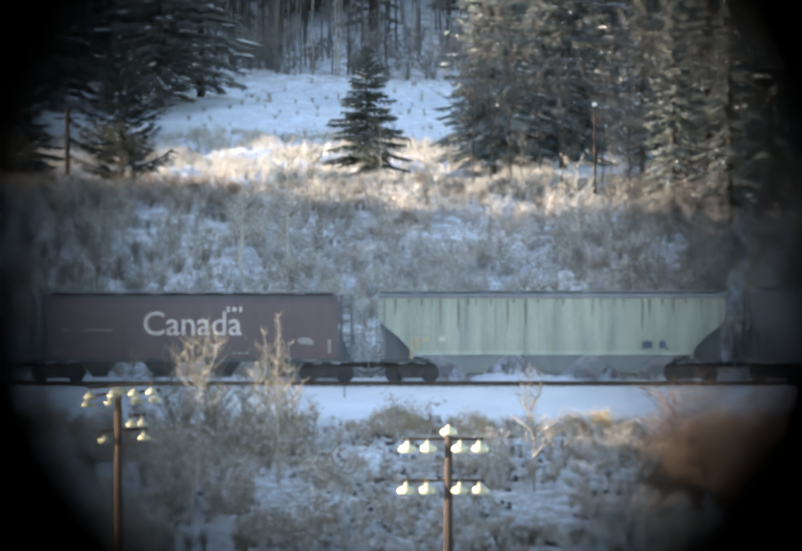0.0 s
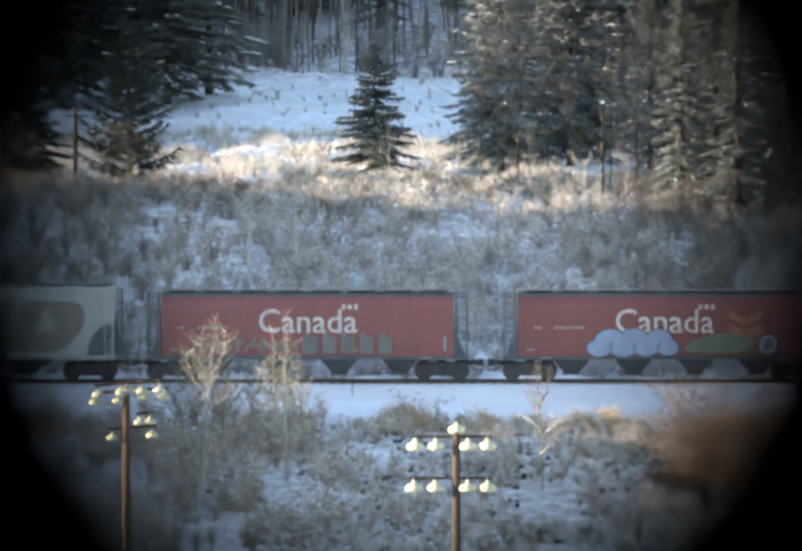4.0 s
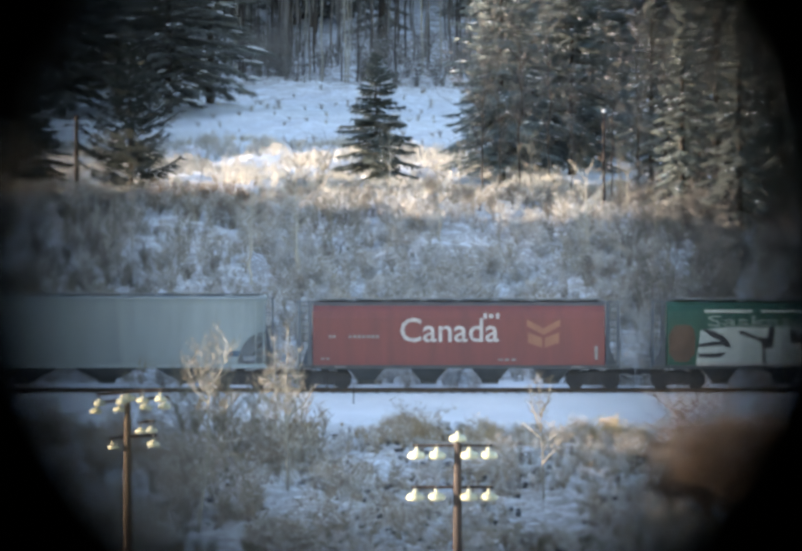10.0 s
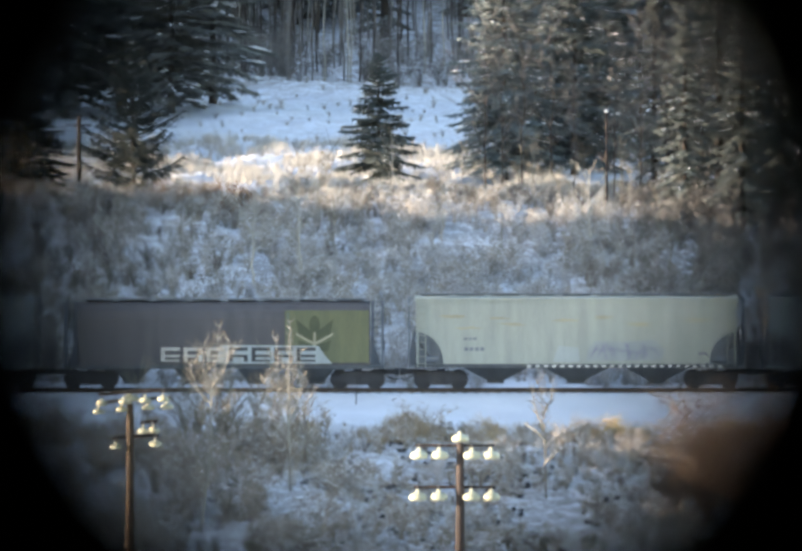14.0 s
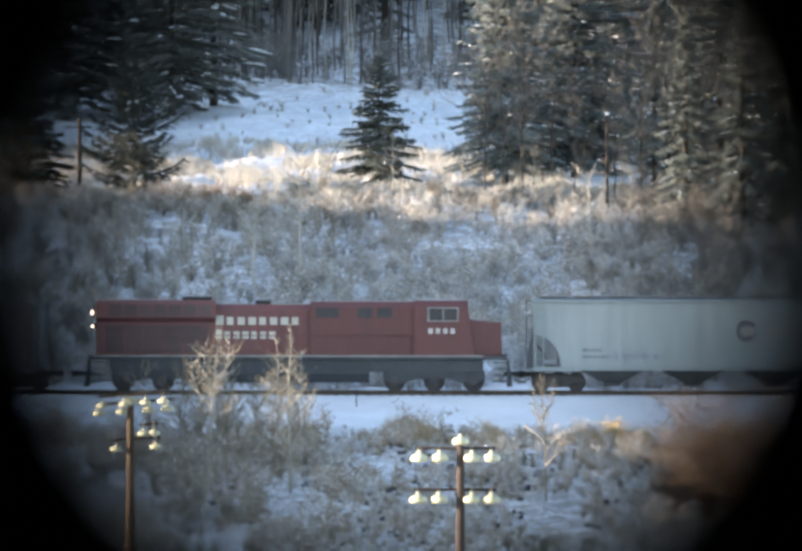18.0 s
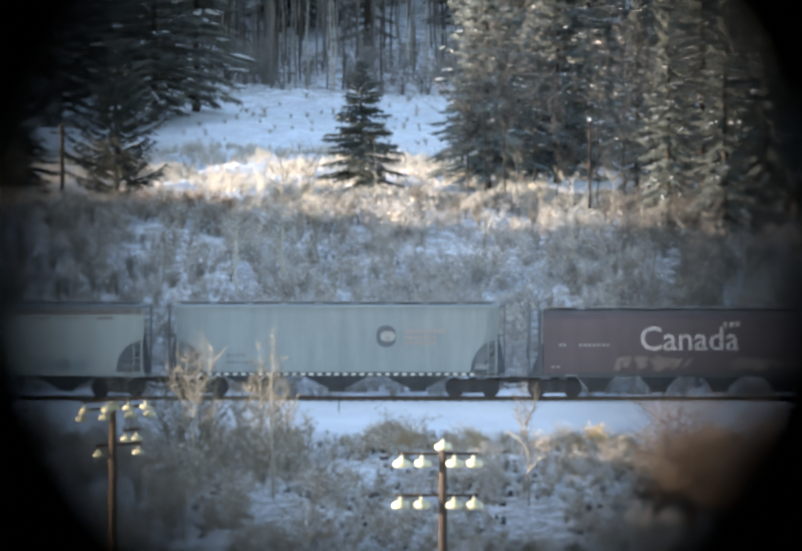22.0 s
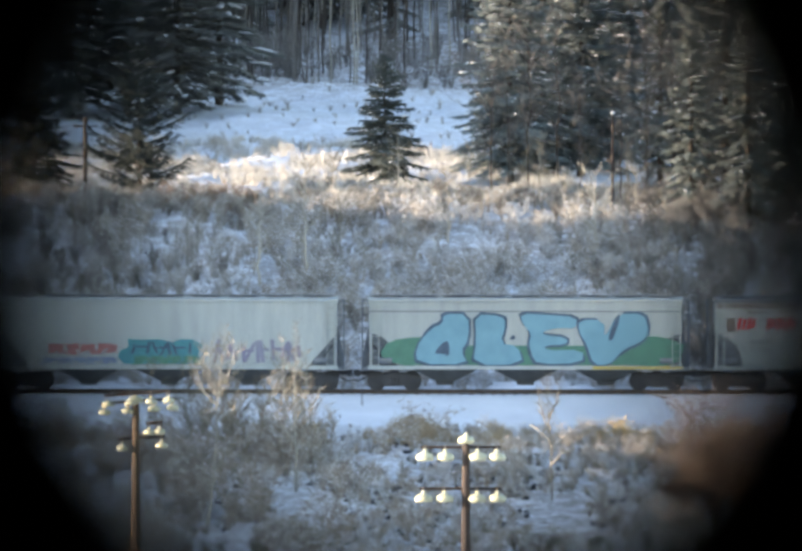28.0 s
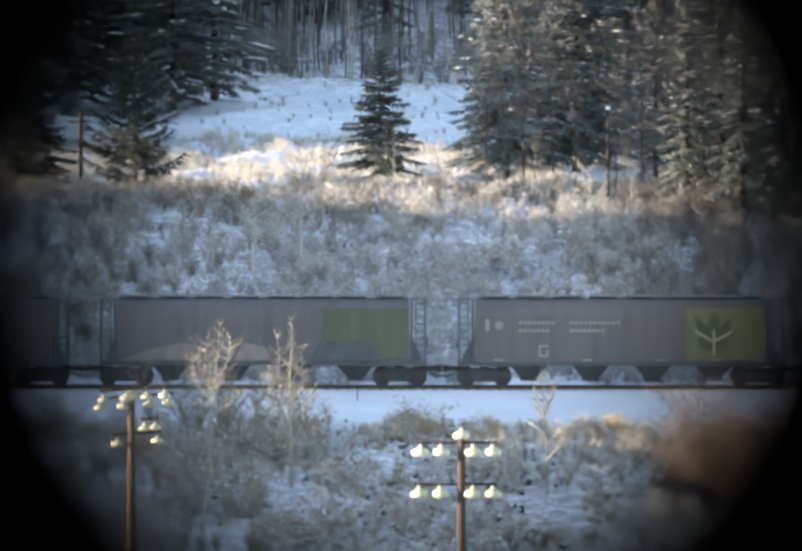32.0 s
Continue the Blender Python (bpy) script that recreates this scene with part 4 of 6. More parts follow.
def truck_frame_mesh():
    """Cast side frames with a bolster between them, journals and spring nest."""
    bm = bmesh.new()
    for y in (-1.02, 0.90):
        slab(bm, [(-1.32, 0.42), (-1.32, 0.64), (-0.95, 0.72), (-0.45, 0.86), (0.45, 0.86), (0.95, 0.72), (1.32, 0.64), (1.32, 0.42), (0.75, 0.42), (0.42, 0.2), (-0.42, 0.2), (-0.75, 0.42)], y, y + 0.12)
        for x in (-0.9, 0.9):
            box(bm, x - 0.14, x + 0.14, y - 0.06, y + 0.16, 0.36, 0.62)
        for x in (-0.18, 0, 0.18):
            tube(bm, (x, y + 0.06, 0.26), (x, y + 0.06, 0.6), 0.1, n=8)
    box(bm, -0.22, 0.22, -1.0, 1.0, 0.55, 0.95)
    me = bpy.data.meshes.new("truck_frame")
    bm.to_mesh(me)
    bm.free()
    me.materials.append(M_IRON)
    return me


WHEEL, TRUCKFRAME = wheel_mesh(), truck_frame_mesh()


def trucks(car, centre, base=0.9, axles=(-1, 1)):
    for side in (-1, 1):
        tr = child("truck", TRUCKFRAME, car)
        tr.location = (side * centre, 0, 0)
        for ax in axles:
            for y in (-0.78, 0.78):
                w = child("wheel", WHEEL, tr)
                w.location, w.rotation_euler = (ax * base, y, 0.46), (0, 0, math.pi if y < 0 else 0)


def couplers(car, half):
    for side in (-1, 1):
        bm = bmesh.new()
        box(bm, *sorted((side * (half - 1.1), side * (half - 0.18))), -0.11, 0.11, 0.74, 0.98)
        box(bm, *sorted((side * (half - 0.30), side * (half - 0.02))), -0.17, 0.17, 0.68, 1.02)
        part("coupler", bm, M_IRON, car)
        bm = bmesh.new()
        tube(bm, (side * (half - 0.9), -0.35, 0.8), (side * (half - 0.3), -0.3, 0.45), 0.03, n=6)
        tube(bm, (side * (half - 0.3), -0.3, 0.45), (side * (half - 0.03), -0.2, 0.5), 0.03, n=6)
        part("air_hose", bm, M_IRON, car)


def ladder(car, x, y, z0, z1, material, w=0.42):
    bm = bmesh.new()
    for dx in (-w / 2, w / 2):
        box(bm, x + dx - 0.022, x + dx + 0.022, y - 0.03, y + 0.03, z0, z1)
    z = z0 + 0.2
    while z < z1:
        box(bm, x - w / 2, x + w / 2, y - 0.015, y + 0.015, z - 0.014, z + 0.014)
        z += 0.36
    part("ladder", bm, material, car)


def end_frame(car, half, body_half, paint, top):
    """The open end of a hopper: platform, posts, ladders, slope braces and hand brake."""
    for s in (-1, 1):
        bm = bmesh.new()
        box(bm, *sorted((s * (body_half - 1.6), s * (half - 0.75))), -1.45, 1.45, 1.06, 1.2)
        part("end_platform", bm, paint, car)
        bm = bmesh.new()
        box(bm, *sorted((s * (body_half + 0.02), s * (half - 0.72))), -0.45, 0.45, top - 0.12, top - 0.07)
        part("roof_platform", bm, M_CAGE, car)
        for y in (-1.32, 1.32):
            for x in (body_half + 0.12, half - 0.85):
                bm = bmesh.new()
                box(bm, *sorted((s * (x - 0.05), s * (x + 0.05))), y - 0.05, y + 0.05, 1.2, top - 0.1)
                part("end_post", bm, M_CAGE, car)
            ladder(car, s * (half - 1.12), y - 0.02, 1.1, top, M_CAGE)
        bm = bmesh.new()
        box(bm, *sorted((s * (half - 0.95), s * (half - 0.85))), -1.32, 1.32, 2.1, 2.2)
        box(bm, *sorted((s * (half - 0.95), s * (half - 0.85))), -1.32, 1.32, 3.3, 3.38)
        part("cross_brace", bm, M_CAGE, car)
        bm = bmesh.new()
        slab(bm, [(s * (body_half + 0.03), 1.2), (s * (half - 0.95), 1.2), (s * (body_half + 0.03), 2.7)], -1.1, 1.1)
        bmesh.ops.recalc_face_normals(bm, faces=bm.faces[:])
        part("end_slope_sheet", bm, M_CAGE, car)
        bm = bmesh.new()
        tube(bm, (s * (half - 0.82), -0.5, 2.2), (s * (half - 0.74), -0.5, 2.2), 0.28, n=14)
        part("brake_wheel", bm, M_IRON, car)


def chutes(car, xs_, width, z0, z1, paint, foot=0.55):
    for x in xs_:
        bm = bmesh.new()
        loft(bm, [[(x - width / 2, -1.35, z1), (x + width / 2, -1.35, z1), (x + width / 2, 1.35, z1), (x - width / 2, 1.35, z1)],
                  [(x - foot / 2, -0.7, z0 + 0.1), (x + foot / 2, -0.7, z0 + 0.1), (x + foot / 2, 0.7, z0 + 0.1), (x - foot / 2, 0.7, z0 + 0.1)],
                  [(x - foot / 2, -0.7, z0), (x + foot / 2, -0.7, z0), (x + foot / 2, 0.7, z0), (x - foot / 2, 0.7, z0)]])
        ch = part("discharge_chute", bm, paint, car)
        part("outlet_gate", bar_box(x - 0.42, x + 0.42, -0.95, 0.95, z0 - 0.07, z0 - 0.004), M_IRON, ch)


def roof_gear(car, half, z):
    """Running boards and hatch covers with a thin crust of frost."""
    for y in (-0.62, 0.62):
        part("running_board", bar_box(-half, half, y - 0.2, y + 0.2, z + 0.09, z + 0.13), M_ENDSTEEL, car)
    n = int(half * 2 / 1.7)
    for i in range(n):
        x = -half + (i + 0.5) * half * 2 / n
        part("roof_hatch", bar_box(x - 0.7, x + 0.7, -0.36, 0.36, z + 0.02, z + 0.1, 0.02), M_ENDSTEEL, car)
    bm = bmesh.new()
    rng2 = random.Random(int(half * 100))
    x = -half
    while x < half - 0.3:
        w = rng2.uniform(0.8, 2.4)
        x1 = min(x + w, half)
        box(bm, x, x1, -0.86, -0.42, z + 0.132, z + 0.132 + rng2.uniform(0.012, 0.035))
        x = x1 + rng2.choice((0.03, 0.06, 0.5))
    tagged(part("frost_crust", bm, M_ROOFFROST, car), kind="stuff")


def lettering(car, text, x, z, height, material, y, width=None, label=""):
    cu = bpy.data.curves.new("lettering", "FONT")
    cu.body, cu.size, cu.extrude, cu.align_x, cu.resolution_u = text, height / 0.7, 0.004, "CENTER", 3
    cu.offset = 0.012 * height
    tmp = bpy.data.objects.new("tmp", cu)
    me = bpy.data.meshes.new_from_object(tmp)
    bpy.data.objects.remove(tmp)
    me.materials.append(material)
    ob = child("lettering", me, car, label)
    w = max(v.co.x for v in me.vertices) - min(v.co.x for v in me.vertices)
    sx = width / w if width else 1.0
    for v in me.vertices:
        v.co = (v.co.x * sx, v.co.z, v.co.y)
    me.flip_normals()
    ob.location = (x, y, z)
    return ob


def decal(car, name, shapes, material, y, label="", thick=0.012):
    """Painted shapes: outlines in x and z, a film of paint proud of the side."""
    bm = bmesh.new()
    for i, s in enumerate(shapes):
        slab(bm, s, y - thick - 0.0004 * i, y)
    bmesh.ops.recalc_face_normals(bm, faces=bm.faces[:])
    ob = part(name, bm, material, car, label)
    return tagged(ob, kind="stuff") if len(shapes) > 4 else ob


def rect(x0, x1, z0, z1):
    return [(x0, z0), (x1, z0), (x1, z1), (x0, z1)]


def bars(x0, x1, z0, z1, n, gap=0.3):
    """Unreadable marks as plain bars."""
    w = (x1 - x0) / n
    return [rect(x0 + i * w, x0 + (i + 1 - gap) * w, z0, z1) for i in range(n)]


def blob(cx, cz, rx, rz, n=12, seed=1, jag=0.12):
    r = random.Random(seed)
    return [(cx + rx * math.cos(k * math.tau / n) * (1 + r.uniform(-jag, jag)), cz + rz * math.sin(k * math.tau / n) * (1 + r.uniform(-jag, jag))) for k in range(n)]


def grow(shape, d):
    """An outline a little larger than the shape, for a painted rim."""
    cx, cz = sum(p[0] for p in shape) / len(shape), sum(p[1] for p in shape) / len(shape)
    return [(x + d * ((x > cx) - (x < cx)), z + d * ((z > cz) - (z < cz))) for x, z in shape]


def scribble(x0, x1, z0, z1, n, seed, thick=0.13):
    """A tag: slanting and crossing strokes."""
    r = random.Random(seed)
    out = []
    for i in range(n):
        x = x0 + (x1 - x0) * (i + 0.5) / n
        a, b = x + r.uniform(-0.25, 0.25), x + r.uniform(-0.45, 0.45)
        za, zb = z0 + (z1 - z0) * r.uniform(0, 0.25), z1 - (z1 - z0) * r.uniform(0, 0.3)
        out.append([(a, za), (a + thick, za), (b + thick, zb), (b, zb)])
        if i % 2:
            zc = (za + zb) / 2
            out.append(rect(x - 0.3, x + 0.35, zc, zc + thick * 0.8))
    return out


def soft(shape, turns=2):
    """Rounds the corners of an outline, as a spray can does."""
    for _ in range(turns):
        out = []
        for (x0, z0), (x1, z1) in zip(shape, shape[1:] + shape[:1]):
            out += [(x0 * 0.75 + x1 * 0.25, z0 * 0.75 + z1 * 0.25), (x0 * 0.25 + x1 * 0.75, z0 * 0.25 + z1 * 0.75)]
        shape = out
    return shape


def staggered(car, name, shapes, material, y, label=""):
    """Overlapping strokes, each a hair further out than the one before."""
    bm = bmesh.new()
    for i, s in enumerate(shapes):
        slab(bm, s, y - 0.010 - 0.0015 * i, y)
    bmesh.ops.recalc_face_normals(bm, faces=bm.faces[:])
    return tagged(part(name, bm, material, car, label), kind="stuff")


# ---- hopper cars ----
CYL = [(1.22, 1.53), (1.6, 1.565), (2.0, 1.58), (2.6, 1.585), (3.2, 1.585), (3.6, 1.56), (3.95, 1.45), (4.22, 1.2), (4.38, 0.85), (4.44, 0.4)]


def cylinder_hopper(label, paint, pitch=17.95, top=4.44, roof_paint=None):
    """A round-sided grain hopper car on two trucks."""
    car = thing("hopper_car", label, "hopper car", group="cars of the freight train")
    half, bh = pitch / 2, 7.42
    ring = [(-y, z) for z, y in CYL] + [(y, z) for z, y in reversed(CYL)]
    bm = bmesh.new()
    cuts = [-bh, -bh + 0.03] + [-bh + 2 * bh * k / 8 for k in range(1, 8)] + [bh - 0.03, bh]
    loft(bm, [[(x, y * (0.985 if abs(x) == bh else 1), z) for y, z in ring] for x in cuts])
    part("body", bm, paint, car)
    for s in (-1, 1):
        bm = bmesh.new()
        slab(bm, [(s * (bh - 2.6), 1.215), (s * bh, 1.215), (s * (bh - 0.7), 1.0), (s * (bh - 2.2), 0.92)], -1.2, 1.2)
        part("slope_sheet", bm, M_UNDER, car)
    for y in (-1.5, 1.42):
        part("side_sill", bar_box(-half + 0.8, half - 0.8, y - 0.03, y + 0.11, 1.04, 1.2), M_UNDER, car)
    if roof_paint:
        bm = bmesh.new()
        up = [(y + 0.014 * (1 if y > 0 else -1), z + 0.014) for y, z in ring if z > 4.1]
        loft(bm, [[(x, y, z) for y, z in up] for x in (-bh - 0.01, bh + 0.01)])
        part("roof", bm, roof_paint, car)
    roof_gear(car, bh - 0.1, top)
    end_frame(car, half, bh, M_ENDSTEEL, top + 0.05)
    chutes(car, (-4.7, -1.55, 1.6, 4.7), 1.9, 0.32, 1.05, M_UNDER, 0.85)
    trucks(car, half - 2.15)
    couplers(car, half)
    return car


def plate_hopper(label, paint, pitch=17.95, top=4.70, band=None, sill=None, sloped=False):
    """A flat-sided covered hopper: side plates cut back over the trucks, top chord, side sill with rivet plates."""
    car = thing("hopper_car", label, "hopper car", group="cars of the freight train")
    half = pitch / 2
    bh = half - 0.82
    arc = [(bh - 1.4 * math.cos(a), 1.3 + 1.6 * math.sin(a)) for a in (k * math.pi / 14 for k in range(8))]
    if sloped:
        arc = [(bh - 1.4 + 0.2 * k, 1.3 + 0.2286 * k) for k in range(8)]
    side = [(bh - 1.4, 1.28)] + arc[1:] + [(bh, top - 0.2), (-bh, top - 0.2)] + [(-x, z) for x, z in arc[:0:-1]] + [(-bh + 1.4, 1.28)]
    bm = bmesh.new()
    slab(bm, side, -1.56, 1.56)
    bmesh.ops.recalc_face_normals(bm, faces=bm.faces[:])
    part("body", bm, paint, car)
    bm = bmesh.new()
    loft(bm, [[(x, y, z) for y, z in ((-1.62, top - 0.22), (-1.62, top - 0.06), (-0.8, top + 0.02), (0.8, top + 0.02), (1.62, top - 0.06), (1.62, top - 0.22))] for x in (-bh - 0.06, bh + 0.06)])
    part("roof", bm, M_ENDSTEEL if band else paint, car)
    if band:
        part("top_chord", bar_box(-bh, bh, -1.60, -1.566, top - 0.52, top - 0.24), band, car)
    for y in (-1.6, 1.5):
        part("side_sill", bar_box(-half + 0.75, half - 0.75, y, y + 0.1, 1.08, 1.26), sill or paint, car)
    for s in (-1, 1):
        bm = bmesh.new()
        slab(bm, [(s * (bh - 1.5), 1.22), (s * (bh - 0.05), 1.22), (s * (bh - 0.05), 2.86)] + [(s * (x - 0.04), z) for x, z in arc[-2:0:-1]], -1.42, 1.42)
        bmesh.ops.recalc_face_normals(bm, faces=bm.faces[:])
        part("end_bay", bm, M_ENDSTEEL, car)
        for y in (-1.5, 1.44):
            bm = bmesh.new()
            box(bm, *sorted((s * (bh - 0.05), s * (bh - 0.15))), y, y + 0.06, 1.2, 2.8)
            part("corner_post", bm, paint, car)
            bm = bmesh.new()
            slab(bm, [(s * (bh - 0.75), 1.26), (s * (bh - 0.66), 1.26), (s * (bh - 0.56), 2.2), (s * (bh - 0.65), 2.2)], y, y + 0.05)
            bmesh.ops.recalc_face_normals(bm, faces=bm.faces[:])
            part("bay_strut", bm, M_ENDSTEEL, car)
        ladder(car, s * (bh - 0.3), -1.6, 1.1, top - 0.25, paint, 0.4)
        bm = bmesh.new()
        tube(bm, (s * (bh - 1.15), -1.5, 1.52), (s * (bh - 0.5), -1.5, 1.52), 0.17, n=10)
        part("air_reservoir", bm, M_ENDSTEEL, car)
        bm = bmesh.new()
        tube(bm, (s * (bh - 0.95), -1.48, 1.3), (s * (bh - 0.12), -1.48, 2.45), 0.035, n=6)
        part("brake_rod", bm, M_IRON, car)
        bm = bmesh.new()
        box(bm, *sorted((s * (bh - 0.1), s * (half - 0.42))), -1.4, 1.4, 1.06, 1.18)
        part("end_platform", bm, M_ENDSTEEL, car)
        bm = bmesh.new()
        slab(bm, [(s * (bh + 0.004), 1.19), (s * (half - 0.46), 1.19), (s * (half - 0.52), 1.9), (s * (bh + 0.004), 3.3)], -1.0, 1.0)
        bmesh.ops.recalc_face_normals(bm, faces=bm.faces[:])
        part("end_slope_sheet", bm, M_CAGE, car)
        for y in (-1.42, 1.36):
            bm = bmesh.new()
            box(bm, *sorted((s * (half - 0.5), s * (half - 0.44))), y, y + 0.06, 1.18, top - 0.1)
            part("grab_post", bm, M_CAGE, car)
            for z in (1.7, 2.4, 3.1, 3.8, top - 0.14):
                part("end_rung", bar_box(*sorted((s * (bh + 0.01), s * (half - 0.44))), y + 0.064, y + 0.09, z, z + 0.03), M_CAGE, car)
        bm = bmesh.new()
        tube(bm, (s * (bh + 0.02), -0.5, 2.5), (s * (bh + 0.12), -0.5, 2.5), 0.28, n=14)
        part("brake_wheel", bm, M_IRON, car)
    roof_gear(car, bh - 0.1, top)
    chutes(car, (-4.1, 0.0, 4.1), 3.4, 0.34, 1.1, M_UNDER, 0.9)
    trucks(car, half - 2.1)
    couplers(car, half)
    return car


def ribbed_hopper(label, paint, pitch=18.6, top=4.5):
    """An older hopper: outside posts along the side, ends that slope in, bare chutes below the sill."""
    car = thing("hopper_car", label, "hopper car", group="cars of the freight train")
    half = pitch / 2
    bh = half - 0.5
    side = [(-bh + 1.75, 1.5), (bh - 1.75, 1.5), (bh - 1.0, 2.3), (bh - 0.12, 3.0), (bh, 3.2), (bh, top - 0.2), (-bh, top - 0.2), (-bh, 3.2), (-bh + 0.12, 3.0), (-bh + 1.0, 2.3)]
    bm = bmesh.new()
    slab(bm, side, -1.5, 1.5)
    bmesh.ops.recalc_face_normals(bm, faces=bm.faces[:])
    part("body", bm, paint, car)
    bm = bmesh.new()
    loft(bm, [[(x, y, z) for y, z in ((-1.58, top - 0.22), (-1.58, top - 0.04), (0, top + 0.06), (1.58, top - 0.04), (1.58, top - 0.22))] for x in (-bh - 0.05, bh + 0.05)])
    part("roof", bm, M_ENDSTEEL, car)
    for i in range(11):
        x = -bh + 1.3 + i * (2 * bh - 2.6) / 10
        for y in (-1.58, 1.502):
            part("side_post", bar_box(x - 0.05, x + 0.05, y, y + 0.078, 1.62 if 0 < i < 10 else 2.3, top - 0.23), paint, car)
    for y in (-1.58, 1.502):
        part("side_sill", bar_box(-bh + 1.7, bh - 1.7, y, y + 0.078, 1.4, 1.6), paint, car)
        for s in (-1, 1):
            part("end_sill", bar_box(*sorted((s * (bh - 2.2), s * (half - 0.7))), y, y + 0.078, 1.02, 1.2), M_UNDER, car)
            bm = bmesh.new()
            box(bm, *sorted((s * (bh - 1.75), s * (bh - 1.6))), y, y + 0.08, 1.2, 2.3)
            part("end_post", bm, M_STAIN if y < 0 and s < 0 else paint, car)
    for s in (-1, 1):
        ladder(car, s * (bh - 0.1), -1.5, 1.1, top - 0.2, M_ENDSTEEL, 0.4)
        bm = bmesh.new()
        box(bm, *sorted((s * (bh - 2.6), s * (half - 0.6))), -1.4, 1.4, 1.0, 1.12)
        part("end_platform", bm, M_UNDER, car)
        bm = bmesh.new()
        slab(bm, [(s * (bh - 1.7), 1.125), (s * (half - 0.72), 1.125), (s * (half - 0.72), 2.3), (s * (bh - 0.02), 3.15), (s * (bh - 0.14), 2.97), (s * (bh - 1.0), 2.27), (s * (bh - 1.7), 1.52)], -1.1, 1.1)
        bmesh.ops.recalc_face_normals(bm, faces=bm.faces[:])
        part("end_slope_sheet", bm, M_CAGE, car)
    roof_gear(car, bh - 0.1, top)
    chutes(car, (-3.9, 0.0, 3.9), 3.6, 0.45, 1.5, M_GREY, 1.0)
    trucks(car, half - 2.2)
    couplers(car, half)
    return car


SIDE_C, SIDE_P, SIDE_R = -1.592, -1.566, -1.506


def canada_car(label, paint, faded=False, leaf=None, extra=0.0, **kw):
    car = cylinder_hopper(label, paint, roof_paint=M_BROWNBLACK, **kw)
    white = M_HAZEDWHITE
    lettering(car, "Canada", extra, 2.42, 1.2, white, SIDE_C, 5.0, "large white word on the side")
    decal(car, "flag", [rect(extra + 1.75, extra + 1.92, 3.58, 3.86), rect(extra + 2.38, extra + 2.55, 3.58, 3.86), blob(extra + 2.15, 3.72, 0.14, 0.13, 8, 3)], white, SIDE_C)
    decal(car, "side_stencil", bars(-6.6, -6.2, 2.6, 2.74, 2) + bars(-5.6, -4.0, 2.6, 2.74, 7), M_DIMWHITE, SIDE_C)
    decal(car, "lower_stencil", bars(-7.0, -6.5, 1.5, 1.6, 2) + bars(2.0, 3.0, 1.45, 1.55, 3) + [rect(6.9, 7.05, 1.5, 2.2)], M_DIMWHITE, SIDE_C + 0.01)
    for s in (-1, 1):
        decal(car, "reflector", [rect(s * 6.0 - 0.3, s * 6.0 + 0.3, 1.09, 1.15)], M_DIMWHITE, -1.532)
    if leaf:
        decal(car, "grain_emblem", [[(leaf - 0.85, 3.9 - 0.35), (leaf, 3.1), (leaf, 2.75), (leaf - 0.85, 3.2)], [(leaf + 0.85, 3.55), (leaf, 3.1), (leaf, 2.75), (leaf + 0.85, 3.2)],
                                   [(leaf - 0.8, 2.9), (leaf - 0.06, 2.6), (leaf - 0.06, 2.1), (leaf - 0.8, 2.35)], [(leaf + 0.8, 2.9), (leaf + 0.06, 2.6), (leaf + 0.06, 2.1), (leaf + 0.8, 2.35)]], M_FADEGOLD if faded else M_STAIN, SIDE_C + 0.004, "faded yellow grain-ear emblem")
    return car


def emblem_and_bars(car, x):
    """A small dark emblem with a faint blur of red marks beside it."""
    ringout = soft([(x - 0.5, 2.55), (x + 0.5, 2.55), (x + 0.5, 3.65), (x - 0.5, 3.65)])
    decal(car, "emblem_ground", [ringout], M_CAGE, SIDE_P)
    decal(car, "emblem_centre", [soft([(x - 0.28, 2.85), (x + 0.46, 2.85), (x + 0.46, 3.35), (x - 0.28, 3.35)], 1)], M_LIGHT, SIDE_P - 0.0135)
    decal(car, "emblem_mark", [blob(x + 0.08, 2.98, 0.17, 0.15, 10, 3, 0.05), rect(x - 0.2, x + 0.36, 3.2, 3.28)], M_FADERED, SIDE_P - 0.027)
    decal(car, "faded_red_stencil", bars(x + 0.95, x + 3.1, 3.25, 3.45, 9, 0.2) + bars(x + 0.95, x + 2.6, 2.95, 3.12, 7, 0.2) + bars(x + 0.95, x + 2.6, 2.68, 2.84, 7, 0.2), M_FADERED, SIDE_P)
    decal(car, "side_stencil", bars(-5.6, -4.6, 2.05, 2.2, 4) + bars(-5.6, -4.2, 1.7, 1.85, 6), M_ENDSTEEL, SIDE_P)


def sill_dots(car, x0, x1):
    decal(car, "sill_plate_row", bars(x0, x1, 1.12, 1.22, int((x1 - x0) / 0.42), 0.5), M_WHITE, -1.604)


train = []     # (thing, place along the train in metres behind the first coupling)


# places of the couplings along the train
COUPLINGS = [18.7, 0.0, -17.85, -36.15, -54.1, -73.05, -91.0, -109.0, -126.85, -144.8, -162.65, -180.5, -203.65, -221.45, -239.45, -257.2, -275.75, -293.3, -312.0, -330.2, -348.4]
PITCH = [a - b for a, b in zip(COUPLINGS, COUPLINGS[1:])]


def hitch(car, i):
    train.append((car, (COUPLINGS[i] + COUPLINGS[i + 1]) / 2))


